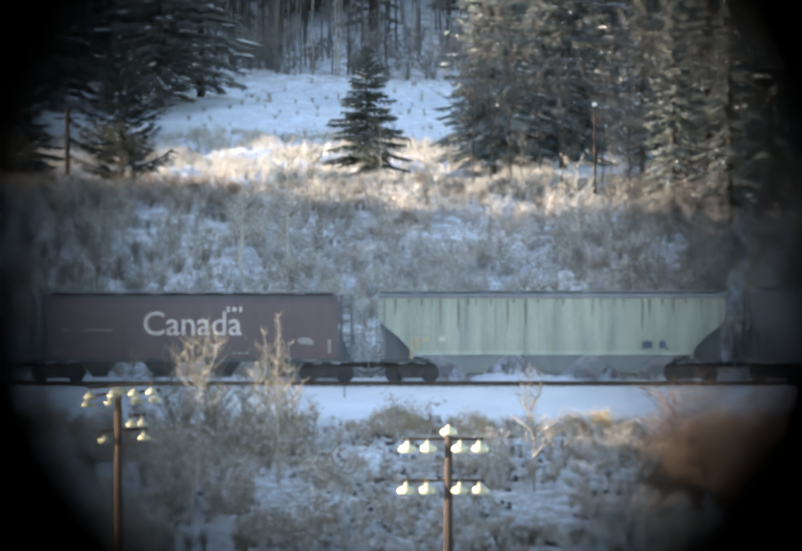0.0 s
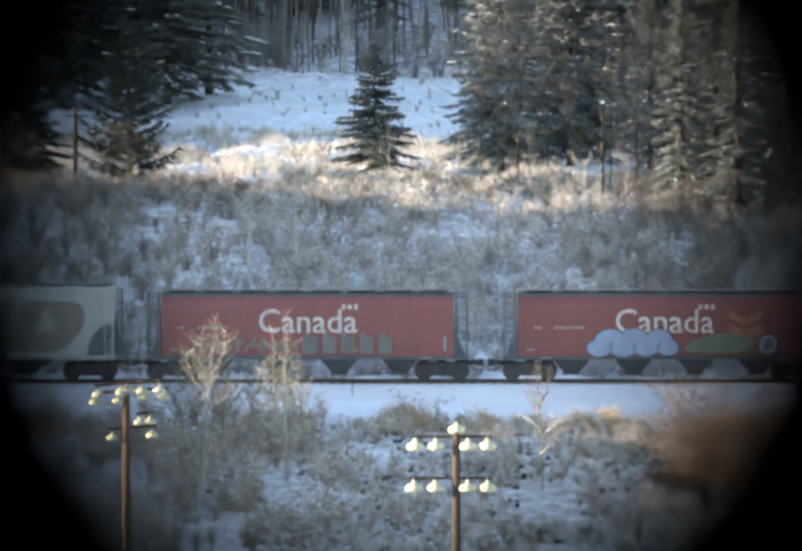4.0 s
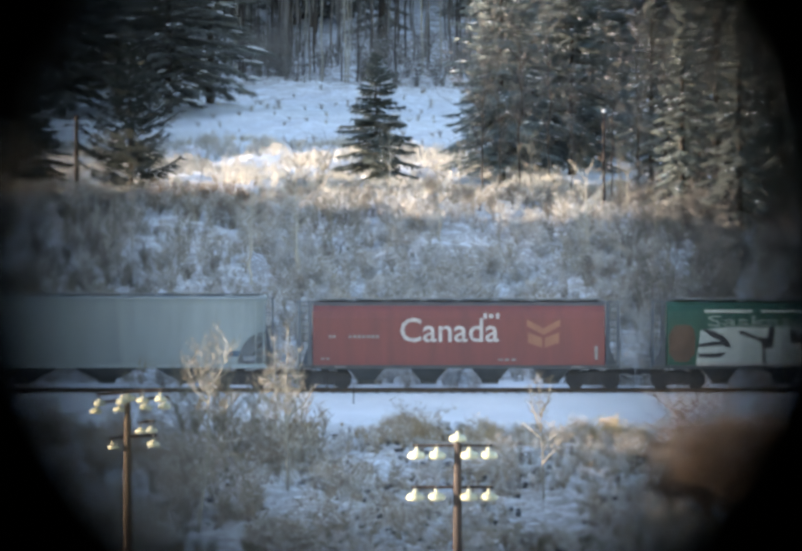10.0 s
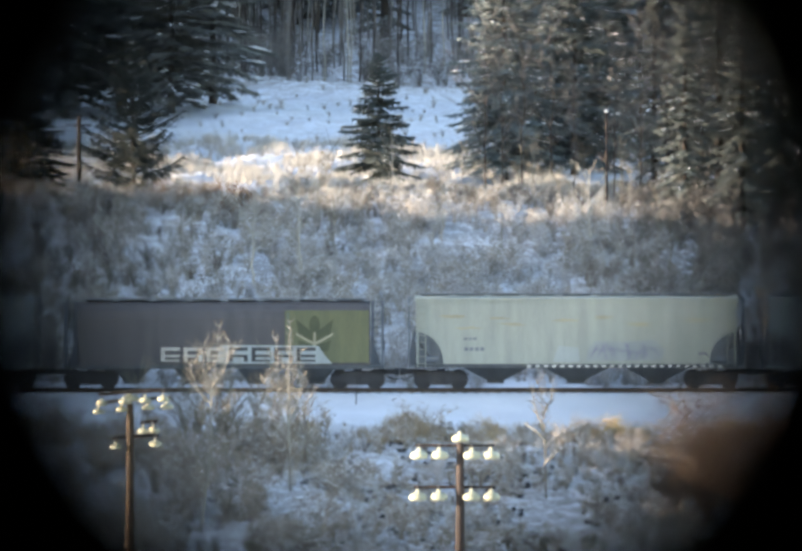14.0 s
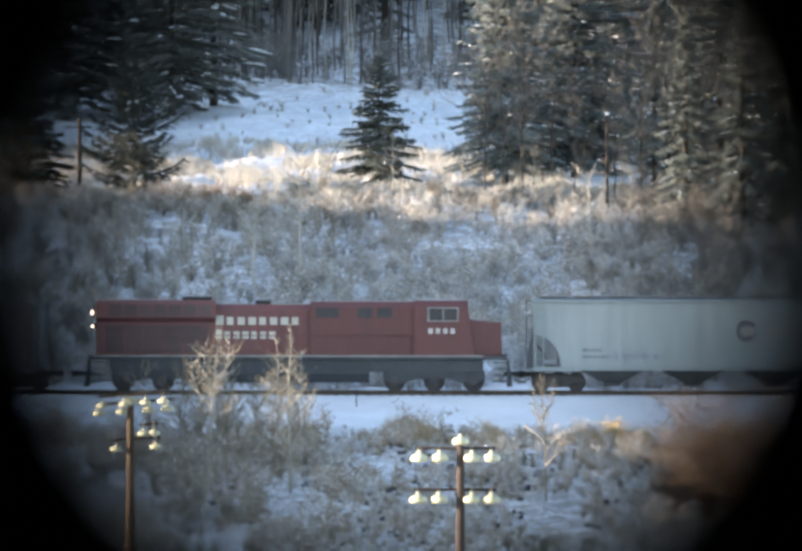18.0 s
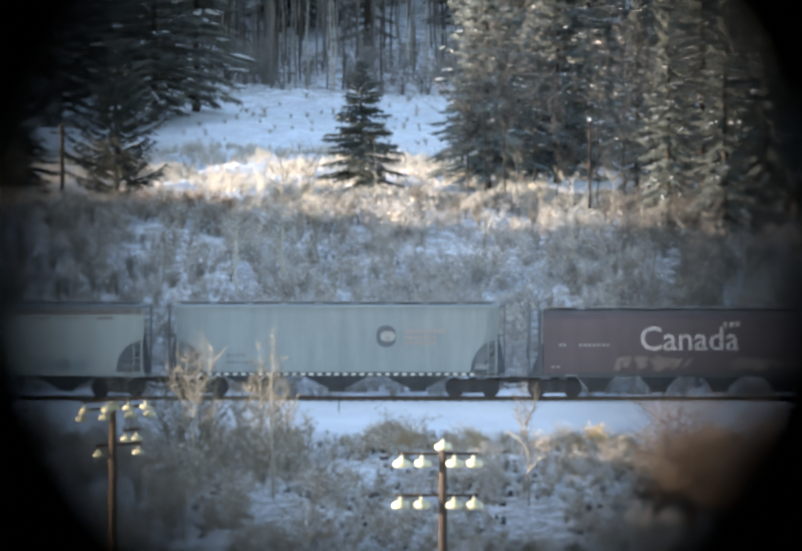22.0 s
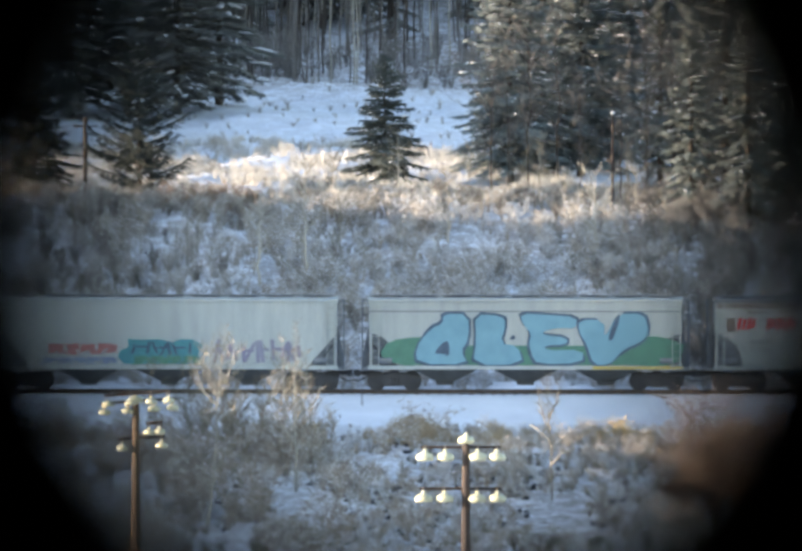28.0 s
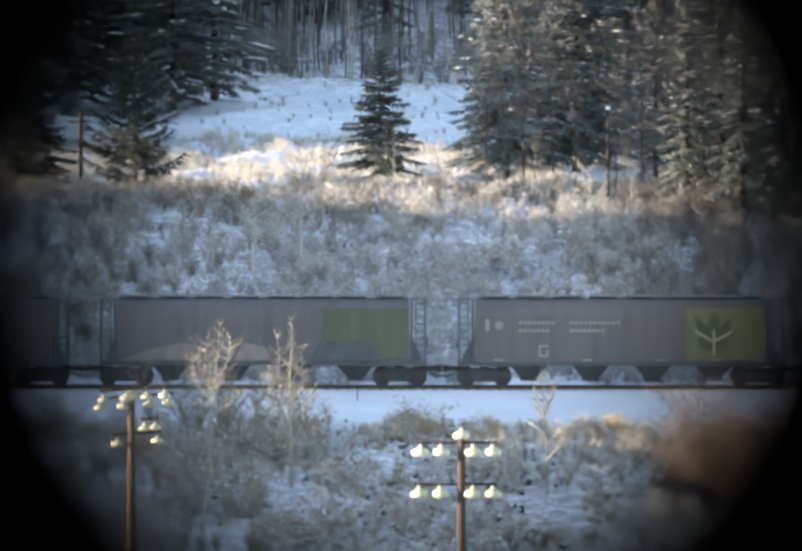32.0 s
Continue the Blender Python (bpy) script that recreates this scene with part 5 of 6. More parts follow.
c = ribbed_hopper("sage green ribbed hopper car with sloping ends", M_SAGE)
drip = random.Random(5)
decal(c, "rust_drip", [soft([(x - 0.09, 4.26), (x + 0.11, 4.26), (x + 0.04, 4.26 - h_), (x - 0.02, 4.26 - h_)], 1) for x, h_ in ((-8.0 + 0.62 * k + drip.uniform(-0.2, 0.2), drip.choice((0.25, 0.4, 0.9, 1.6))) for k in range(26))], M_SAGEDARK, -1.506, "grey-brown drips below the roof")
decal(c, "dark_plate", [rect(4.6, 5.1, 1.75, 2.1), rect(5.45, 5.75, 1.75, 2.1)], M_NAVY, -1.582)
decal(c, "yellow_patch", [rect(-6.95, -6.75, 1.7, 2.3), rect(-6.6, -6.2, 2.05, 2.3), rect(-0.1, 0.0, 1.65, 1.95), rect(2.2, 2.3, 1.65, 1.95)], M_STAIN, -1.584)
decal(c, "white_patch", [rect(-5.75, -5.4, 2.1, 2.35)], M_HAZEDWHITE, -1.506)
hitch(c, 0)

c = canada_car("dark brown round-sided grain car with a large white word", M_DARKRED)
staggered(c, "tag", scribble(-1.6, 1.9, 1.35, 2.15, 9, 3, 0.1), M_DUSTY, SIDE_C, "faint spray-painted tag")
decal(c, "white_scrawl", [rect(5.5, 6.2, 1.95, 2.1), blob(5.8, 2.1, 0.4, 0.2, 8, 4, 0.3)], M_DIMWHITE, SIDE_C)
hitch(c, 1)

c = canada_car("red round-sided grain car with a word, emblem and blue graffiti", M_RED, leaf=4.1, faded=True)
CLOUD = ((-3.3, 1.62, 0.62, 0.42), (-2.75, 2.05, 0.72, 0.52), (-2.1, 1.7, 0.7, 0.5), (-1.55, 2.12, 0.62, 0.5), (-0.95, 1.72, 0.66, 0.5), (-0.3, 2.02, 0.66, 0.56), (0.2, 1.66, 0.5, 0.42))
for i, (bx, bz, rx_, rz_) in enumerate(CLOUD):
    decal(c, "graffiti_rim", [blob(bx, bz, rx_ + 0.06, rz_ + 0.06, 20, 20 + i, 0.05)], M_NAVY, SIDE_C - 0.0015 * i)
    decal(c, "graffiti_letter", [blob(bx, bz, rx_, rz_, 20, 20 + i, 0.05)], M_PALEBLUE, SIDE_C - 0.012 - 0.0015 * i, "pale blue cloud letter")
for x in (-2.8, -1.6, -0.4):
    decal(c, "graffiti_hole", [soft([(x, 1.5), (x + 0.1, 1.5), (x + 0.2, 1.95), (x + 0.1, 1.95)], 1)], M_NAVY, SIDE_C - 0.034)
decal(c, "graffiti_patch", [soft([(0.8, 1.36), (4.35, 1.36), (4.6, 1.9), (4.3, 2.25), (3.7, 2.2), (3.2, 2.4), (2.5, 2.38), (2.0, 2.15), (1.4, 2.0)])], M_DUSTGREEN, SIDE_C, "dusty green sprayed patch")
staggered(c, "tag", scribble(1.5, 4.2, 1.5, 2.2, 7, 8, 0.06), M_DUSTY, SIDE_C - 0.012)
decal(c, "pale_disc", [blob(5.25, 1.8, 0.46, 0.5, 20, 5, 0.03)], M_PALEBLUE, SIDE_C)
decal(c, "disc_centre", [blob(5.3, 1.82, 0.24, 0.3, 14, 9, 0.12)], M_DUSTGREEN, SIDE_C - 0.013)
hitch(c, 2)

c = canada_car("red round-sided grain car with grey graffiti along the sill", M_RED)
staggered(c, "tag", scribble(-6.0, 0.2, 1.3, 2.15, 14, 12, 0.2), M_TAN, SIDE_C)
for i in range(5):
    decal(c, "graffiti_letter", [rect(-0.2 + i * 0.95, 0.5 + i * 0.95, 1.35, 2.2), rect(-0.2 + i * 0.95, 0.1 + i * 0.95, 2.2, 2.4)], M_DUSTY, SIDE_C - 0.03, "dusty grey block letter")
hitch(c, 3)

c = plate_hopper("light grey hopper car under a huge taupe graffiti", M_LIGHT, PITCH[4])
decal(c, "graffiti", [[(-6.9, 1.5), (5.6, 1.45), (6.3, 1.75), (6.9, 2.4), (7.15, 3.1), (7.1, 3.6), (6.8, 3.95), (-6.7, 3.9), (-7.2, 3.6), (-7.15, 3.3), (-6.9, 3.1)]], M_TAUPE, SIDE_P, "huge taupe block graffiti")
for gap in [[(-5.5, 2.1), (-5.0, 2.1), (-5.0, 2.4), (-3.9, 2.45), (-3.9, 2.75), (-4.7, 2.8), (-4.7, 3.1), (-5.5, 3.1)], [(3.2, 2.6), (3.55, 2.75), (4.0, 3.9), (3.6, 3.9)], [(4.4, 2.3), (5.7, 2.6), (5.45, 3.3), (5.0, 3.9), (4.95, 3.0)]]:
    decal(c, "graffiti_gap", [gap], M_LIGHT, SIDE_P - 0.014)
decal(c, "graffiti_shadow", [[(x, 1.6), (x + 0.14, 1.6), (x + 0.5, 3.8), (x + 0.36, 3.8)] for x in (-3.7, -1.7, -0.2, 1.4, 2.9)] + [rect(-2.6, -2.3, 2.2, 3.2), rect(0.55, 0.85, 2.3, 3.9)], M_TAUPEDARK, SIDE_P - 0.014)
decal(c, "rim", [rect(-6.9, 6.7, 3.93, 3.99)], M_PURPLE, SIDE_P)
hitch(c, 4)

c = cylinder_hopper("dark green round-sided grain car sprayed with silver graffiti", M_GREEN, PITCH[5])
decal(c, "silver_ground", [[(-5.9, 1.35), (6.3, 1.35), (6.35, 1.9), (6.1, 2.6), (5.6, 3.0), (4.6, 3.15), (-4.4, 3.15), (-5.7, 3.0)]], M_SILVER, SIDE_C, "silver sprayed ground of a graffiti")
decal(c, "cream_stripe", [rect(-5.5 + i * 2.9, -3.1 + i * 2.9, 3.90, 4.02) for i in range(4)], M_WHITE, -1.49)
decal(c, "sill_stripe", [rect(-5.9, 6.1, 1.20, 1.34)], M_HAZEDWHITE, SIDE_C - 0.014)
lettering(c, "Saskatchewan", -0.6, 3.19, 0.56, M_SCRIPT, SIDE_C - 0.014, 9.4, "white word in script above the graffiti")
STROKES = (
    [[(-5.6, 3.05), (-5.1, 3.0), (-4.6, 2.75), (-4.2, 2.4), (-4.15, 2.1), (-4.5, 2.15), (-4.75, 2.45), (-5.3, 2.75)], [(-5.8, 2.28), (-5.0, 2.45), (-4.6, 2.35), (-4.6, 2.22), (-5.8, 2.12)], [(-5.8, 1.62), (-4.9, 1.58), (-4.5, 1.7), (-4.45, 1.85), (-5.8, 1.80)]],
    [[(-3.75, 3.0), (-3.4, 2.9), (-2.8, 2.65), (-2.3, 2.6), (-2.2, 3.15), (-1.9, 3.1), (-2.05, 2.1), (-2.6, 2.05), (-2.6, 2.4), (-3.2, 2.65), (-3.7, 2.8)], [(-2.55, 1.36), (-2.4, 1.36), (-2.38, 2.04), (-2.53, 2.04)]],
    [[(-1.15, 3.05), (-0.75, 3.0), (-0.75, 2.75), (-0.3, 2.78), (0.25, 2.72), (0.2, 2.55), (-0.3, 2.35), (-1.1, 2.4)], [(-0.55, 1.4), (-0.42, 1.4), (-0.2, 2.3), (-0.33, 2.3)], [(0.35, 3.1), (0.55, 3.12), (0.3, 2.8), (0.24, 2.8)]],
    [[(1.15, 2.35), (1.75, 2.95), (2.05, 2.9), (2.2, 2.3), (1.9, 2.3), (1.8, 2.42), (1.5, 2.35)], [(2.05, 1.75), (2.17, 1.75), (2.2, 2.28), (2.1, 2.28)], [(0.95, 1.9), (1.05, 1.9), (1.3, 2.3), (1.2, 2.33)]],
    [[(2.85, 3.2), (3.6, 3.22), (3.62, 3.08), (3.0, 3.05), (2.98, 2.4), (3.3, 2.45), (3.32, 2.3), (2.9, 2.22)], [(3.45, 3.05), (3.62, 3.06), (3.75, 2.6), (4.7, 2.5), (4.72, 2.05), (4.6, 2.05), (4.55, 2.35), (3.6, 2.4)], [(3.9, 1.4), (4.0, 1.4), (4.0, 2.3), (3.9, 2.3)]],
    [[(4.85, 3.22), (6.1, 3.12), (6.7, 3.3), (6.9, 2.9), (6.5, 2.6), (6.6, 2.0), (6.5, 1.36), (6.3, 1.36), (6.35, 1.9), (6.1, 2.6), (5.7, 2.9), (4.95, 3.05)]],
)
for shapes in STROKES:
    decal(c, "graffiti_stroke", shapes, M_BLACK, SIDE_C - 0.014, "black graffiti stroke")
for patch_ in [[(-7.3, 1.4), (-6.0, 1.4), (-5.95, 2.9), (-6.2, 3.3), (-7.3, 3.2)], [(6.7, 1.4), (7.35, 1.4), (7.35, 3.6), (6.95, 3.55), (6.75, 2.6)]]:
    decal(c, "brown_patch", [soft(patch_, 1)], M_RUST, SIDE_C, "rust-brown sprayed patch")
hitch(c, 5)

c = canada_car("red round-sided grain car with a word and faded emblem", M_RED, leaf=4.3, faded=True, extra=-0.5)
hitch(c, 6)

c = plate_hopper("pale blue-grey hopper car with faint side seams", M_GREY, PITCH[7])
decal(c, "side_seam", [rect(x, x + 0.025, 1.35, 4.1) for x in (-7.2, -3.3, -1.0, 0.6, 2.2, 3.7, 5.6)], M_ENDSTEEL, SIDE_P)
decal(c, "side_stencil", bars(-5.9, -4.9, 2.6, 2.8, 4) + bars(-5.9, -4.6, 2.1, 2.3, 5) + [rect(-4.3, -4.0, 2.4, 2.6)], M_ENDSTEEL, SIDE_P)
decal(c, "dark_plate", [rect(6.2, 6.8, 1.65, 1.95)], M_NAVY, SIDE_P)
hitch(c, 7)

c = plate_hopper("cream-grey hopper car with rust spots and a pale tag", M_CREAM, PITCH[8], sill=M_UNDER)
decal(c, "tag_ground", [[(0.5, 1.45), (4.3, 1.45), (4.5, 2.0), (4.0, 2.5), (2.4, 2.4), (1.0, 2.45), (0.6, 2.1)], [(-1.2, 1.4), (0.2, 1.4), (0.1, 2.1), (-0.9, 2.2)]], M_LIGHT, SIDE_P, "whitish overspray of a tag")
staggered(c, "tag", scribble(0.7, 4.2, 1.5, 2.4, 11, 21, 0.09), M_PURPLE, SIDE_P - 0.014, "violet-grey tag")
decal(c, "side_stencil", bars(-5.7, -5.0, 2.5, 2.62, 3) + bars(-5.7, -4.6, 1.95, 2.12, 4) + [rect(6.2, 6.7, 1.75, 1.86)], M_ENDSTEEL, SIDE_P)
decal(c, "rust_stain", [blob(x, z, 0.6, 0.075, 11, int(x * 10), 0.45) for x, z in ((-5.6, 3.1), (-4.0, 3.6), (-3.2, 3.3), (-0.6, 3.5), (1.4, 3.65), (3.2, 3.3), (6.2, 3.5), (-6.3, 3.7))], M_STAIN, SIDE_P)
sill_dots(c, -2.5, 7.6)
hitch(c, 8)


def grain_panel(c, x0, x1, emblem, panel):
    decal(c, "panel", [rect(x0, x1, 1.35, 4.0)], panel, SIDE_C, "dull yellow-green panel")
    decal(c, "panel_streak", [rect(x0 + 0.08, x0 + 0.22, 1.4, 3.9)], M_DUSTGREEN, SIDE_C - 0.013)
    e = emblem
    decal(c, "grain_emblem", [[(e - 0.95, 3.55), (e - 0.1, 2.9), (e - 0.1, 2.45), (e - 0.8, 2.75)], [(e + 0.95, 3.55), (e + 0.1, 2.9), (e + 0.1, 2.45), (e + 0.8, 2.75)],
                              [(e - 0.85, 2.5), (e - 0.1, 2.25), (e - 0.1, 1.8), (e - 0.7, 1.95)], [(e + 0.85, 2.5), (e + 0.1, 2.25), (e + 0.1, 1.8), (e + 0.7, 1.95)], blob(e, 3.25, 0.28, 0.5, 10, 6, 0.02)], M_DARKOLIVE, SIDE_C - 0.014, "dark grain-ear emblem")
    decal(c, "emblem_stalk", [rect(e - 0.05, e + 0.05, 1.6, 2.9), [(e, 2.35), (e + 0.06, 2.25), (e + 0.95, 2.75), (e + 0.95, 2.88)], [(e, 2.35), (e - 0.06, 2.25), (e - 0.95, 2.75), (e - 0.95, 2.88)]], M_STAIN, SIDE_C - 0.028)


c = cylinder_hopper("dark brown grain car with a yellow-green panel and block graffiti", M_BROWNBLACK, PITCH[9])
grain_panel(c, 3.1, 7.35, 4.6, M_OLIVE)
decal(c, "graffiti_ground", [[(-0.4, 1.3), (5.5, 1.3), (5.1, 1.75), (4.8, 2.2), (-0.2, 2.25)]], M_LIGHT, SIDE_C - 0.03, "pale ground of a block graffiti")
for i in range(7):
    x = -3.2 + i * 1.15
    decal(c, "graffiti_letter", [rect(x, x + 0.95, 1.95, 2.12), rect(x, x + 0.2, 1.4, 1.95), rect(x + 0.2, x + 0.95, 1.62, 1.75)] + ([rect(x + 0.75, x + 0.95, 1.4, 1.62)] if i % 2 else [rect(x + 0.2, x + 0.95, 1.4, 1.5)]), M_BLACK if i > 2 else M_CREAMWHITE, SIDE_C - 0.043, "block letter")
hitch(c, 9)

c = plate_hopper("blue-grey hopper car with a round emblem and red marks", M_GREY, PITCH[10])
emblem_and_bars(c, 2.7)
staggered(c, "tag", scribble(-3.8, -1.6, 1.5, 2.2, 6, 31, 0.08), M_PURPLE, SIDE_P)
hitch(c, 10)


# ---- the locomotive in the middle of the train ----
def locomotive():
    car = thing("locomotive", "dark red diesel locomotive with dark underframe and lit rear headlights", "locomotive", group="cars of the freight train")
    part("frame_deck", bar_box(-10.7, 10.6, -1.5, 1.5, 1.62, 1.82, 0.02), M_LOCOUNDER, car)
    part("deck_edge", bar_box(-10.5, 9.4, -1.53, -1.503, 1.76, 1.85), M_DIMWHITE, car, "pale stripe along the deck")
    bm = bmesh.new()
    hood = [(-1.0, 1.82), (-1.0, 4.1), (-0.8, 4.4), (0.8, 4.4), (1.0, 4.1), (1.0, 1.82)]
    loft(bm, [[(x, y, z) for y, z in hood] for x in (-4.2, 5.9)])
    part("long_hood", bm, M_LOCO, car)
    bm = bmesh.new()
    rad = [(-1.0, 1.82), (-1.0, 3.5), (-1.42, 3.75), (-1.42, 4.45), (-1.2, 4.62), (1.2, 4.62), (1.42, 4.45), (1.42, 3.75), (1.0, 3.5), (1.0, 1.82)]
    loft(bm, [[(x, y, z) for y, z in rad] for x in (-10.3, -4.2)])
    part("radiator_hood", bm, M_LOCO, car)
    for i in range(7):
        part("radiator_grille", bar_box(-9.6 + i * 0.75, -8.95 + i * 0.75, -1.45, -1.423, 3.82, 4.4), M_LOCO_DARK, car)
    for i in range(14):
        x = -9.8 + i * 0.98
        part("hood_door", bar_box(x, x + 0.9, -1.03, -1.003, 1.95, 3.35), M_LOCO_DARK if i < 5 else M_LOCO, car)
    part("side_louvre", bar_box(-6.9, -4.6, -1.06, -1.034, 2.5, 3.3), M_LOCO_DARK, car)
    bm = bmesh.new()
    tall = [(-1.3, 1.82), (-1.3, 4.3), (-1.0, 4.55), (1.0, 4.55), (1.3, 4.3), (1.3, 1.82)]
    loft(bm, [[(x, y, z) for y, z in tall] for x in (0.6, 5.9)])
    part("equipment_hood", bm, M_LOCO, car)
    for x in (0.9, 3.0, 4.0):
        part("intake_grille", bar_box(x, x + 0.75 + (0.4 if x < 1 else 0), -1.33, -1.303, 3.75, 4.25), M_IRON, car)
    bm = bmesh.new()
    cab = [(-1.5, 1.82), (-1.5, 4.3), (-1.2, 4.62), (1.2, 4.62), (1.5, 4.3), (1.5, 1.82)]
    loft(bm, [[(x + (0.35 if z < 3.6 and x > 8 else 0), y, z) for y, z in cab] for x in (5.9, 8.6)])
    cabin = part("cab", bm, M_LOCO, car)
    part("window_frame", bar_box(6.55, 8.15, -1.53, -1.503, 3.55, 4.3), M_DIMWHITE, cabin)
    for x in (6.65, 7.4):
        part("window_pane", bar_box(x, x + 0.66, -1.545, -1.532, 3.63, 4.22), M_GLASS, cabin)
    bm = bmesh.new()
    loft(bm, [[(8.6, -1.3, 1.82), (8.6, 1.3, 1.82), (8.6, 1.3, 3.65), (8.6, -1.3, 3.65)], [(10.35, -1.0, 1.82), (10.35, 1.0, 1.82), (10.3, 1.0, 3.5), (10.3, -1.0, 3.5)]])
    part("nose", bm, M_LOCO, car)
    part("roof_fan", bar_box(-5.9, -4.4, -0.6, 0.6, 4.625, 4.78, 0.04), M_IRON, car)
    part("exhaust_pipe", bar_box(-2.2, -1.4, -0.4, 0.4, 4.404, 4.6, 0.03), M_IRON, car)
    part("roof_frost", bar_box(6.3, 8.3, -1.1, 0.9, 4.624, 4.65, 0.01), M_ROOFFROST, car)
    # tank, steps, trucks
    bm = bmesh.new()
    tank = [(-1.45, 1.5), (-1.5, 0.9), (-1.2, 0.45), (1.2, 0.45), (1.5, 0.9), (1.45, 1.5)]
    loft(bm, [[(x, y, z) for y, z in tank] for x in (-3.6, 3.6)])
    part("fuel_tank", bm, M_LOCOUNDER, car)
    part("side_skirt", bar_box(-9.6, 9.4, -1.36, 1.36, 1.0, 1.615), M_LOCOUNDER, car)
    for s in (-1, 1):
        bm = bmesh.new()
        for y in (-1.3, 1.18):
            slab(bm, [(s * 6.9 + a, b) for a, b in ((-2.6, 0.5), (-2.6, 0.95), (-1.2, 1.05), (0, 1.25), (1.2, 1.05), (2.6, 0.95), (2.6, 0.5), (1.6, 0.42), (0.9, 0.62), (-0.9, 0.62), (-1.6, 0.42))], y, y + 0.12)
        box(bm, s * 6.9 - 2.4, s * 6.9 + 2.4, -1.1, 1.1, 0.7, 1.2)
        bmesh.ops.recalc_face_normals(bm, faces=bm.faces[:])
        tr = part("truck", bm, M_LOCOUNDER, car)
        for dx in (-2.0, 0.0, 2.0):
            for y in (-0.78, 0.78):
                w = child("wheel", WHEEL, tr)
                w.location, w.rotation_euler, w.scale = (s * 6.9 + dx, y, 0.52), (0, 0, math.pi if y < 0 else 0), (1.13, 1, 1.13)
            part("journal_box", bar_box(s * 6.9 + dx - 0.2, s * 6.9 + dx + 0.2, -1.4, -1.3, 0.35, 0.75), M_IRON, tr)
        for k in range(4):
            part("step", bar_box(*sorted((s * 9.9, s * 10.6)), -1.5, -1.2, 0.5 + k * 0.32, 0.55 + k * 0.32), M_LOCOUNDER, car)
        bm = bmesh.new()
        slab(bm, [(s * 10.6, 0.25), (s * 10.9, 0.25), (s * 10.7, 1.6), (s * 10.6, 1.6)], -1.4, 1.4)
        bmesh.ops.recalc_face_normals(bm, faces=bm.faces[:])
        part("snow_plough", bm, M_LOCOUNDER, car)
    # handrail with its stanchions
    bm = bmesh.new()
    tube(bm, (-10.2, -1.46, 2.85), (5.7, -1.46, 2.85), 0.02, n=6)
    part("handrail", bm, M_LOCO, car)
    for i in range(10):
        bm = bmesh.new()
        tube(bm, (-10.2 + i * 1.76, -1.46, 1.82), (-10.2 + i * 1.76, -1.46, 2.85), 0.018, n=6)
        part("stanchion", bm, M_LOCO, car)
    # lit lamps at the rear
    for z in (4.0, 3.3):
        bm = bmesh.new()
        tube(bm, (-10.3, -1.0, z), (-10.45, -1.10, z), 0.16, n=14)
        head = part("headlight", bm, M_IRON, car)
        bm = bmesh.new()
        tube(bm, (-10.45, -1.10, z), (-10.48, -1.12, z), 0.14 if z > 3.6 else 0.1, n=14)
        part("lens", bm, M_HEADLIGHT, head, "lit amber-white lens")
    # the road's name as plain blocks, the number as plain bars
    for n, z, hh, pitch in ((8, 3.38, 0.47, 0.55), (7, 2.66, 0.46, 0.45)):
        for i in range(n):
            x = -4.2 + i * pitch
            w = (0.72, 0.62, 0.68)[i % 3] * pitch
            decal(car, "name_block", [rect(x, x + w, z, z + hh * (1.0 if i == 0 else 0.82))], M_CREAMWHITE, -1.0345, "plain cream block")
    for bar in bars(6.6, 8.1, 2.95, 3.22, 4, 0.4):
        decal(car, "number_bar", [bar], M_HAZEDWHITE, -1.503)
    couplers(car, 11.55)
    return car


train.append((locomotive(), (COUPLINGS[11] + COUPLINGS[12]) / 2 + 0.45))

c = canada_car("dark brown round-sided grain car with word and dusty graffiti", M_DARKRED)
staggered(c, "tag", scribble(-3.9, -0.2, 1.35, 2.2, 9, 51, 0.3), M_TAN, SIDE_C)
staggered(c, "tag", scribble(2.0, 5.4, 1.35, 2.0, 8, 52, 0.35), M_TAN, SIDE_C)
hitch(c, 12)

c = plate_hopper("blue-grey hopper car with a round emblem and white sill plates", M_GREY, PITCH[13], sill=M_UNDER)
emblem_and_bars(c, 2.5)
sill_dots(c, -7.0, 7.2)
hitch(c, 13)


def red_name_car(label, dx, pitch):
    c = plate_hopper(label, M_LIGHT, pitch, band=M_CHORD)
    out = []
    for i in range(6):
        if i == 2:
            continue
        x = -7.2 + dx + i * 0.5
        out += [[(x, 3.1), (x + 0.17, 3.1), (x + 0.32, 3.72), (x + 0.15, 3.72)], [(x + 0.26, 3.1 + 0.1 * (i % 2)), (x + 0.40, 3.1 + 0.1 * (i % 2)), (x + 0.52, 3.66), (x + 0.38, 3.66)]]
    for k, block in enumerate(out):
        decal(c, "name_block", [block], M_LOGORED, SIDE_P - 0.0015 * (k % 2), "slanting red block")
    decal(c, "side_stencil", bars(-6.6, -5.6, 2.45, 2.62, 4) + bars(-6.6, -5.6, 2.0, 2.15, 4), M_ENDSTEEL, SIDE_P)
    decal(c, "rust_stain", [rect(-6.8 + i * 1.55, -5.9 + i * 1.55, 3.95, 4.06) for i in range(9)], M_CHORD, SIDE_P)
    return c


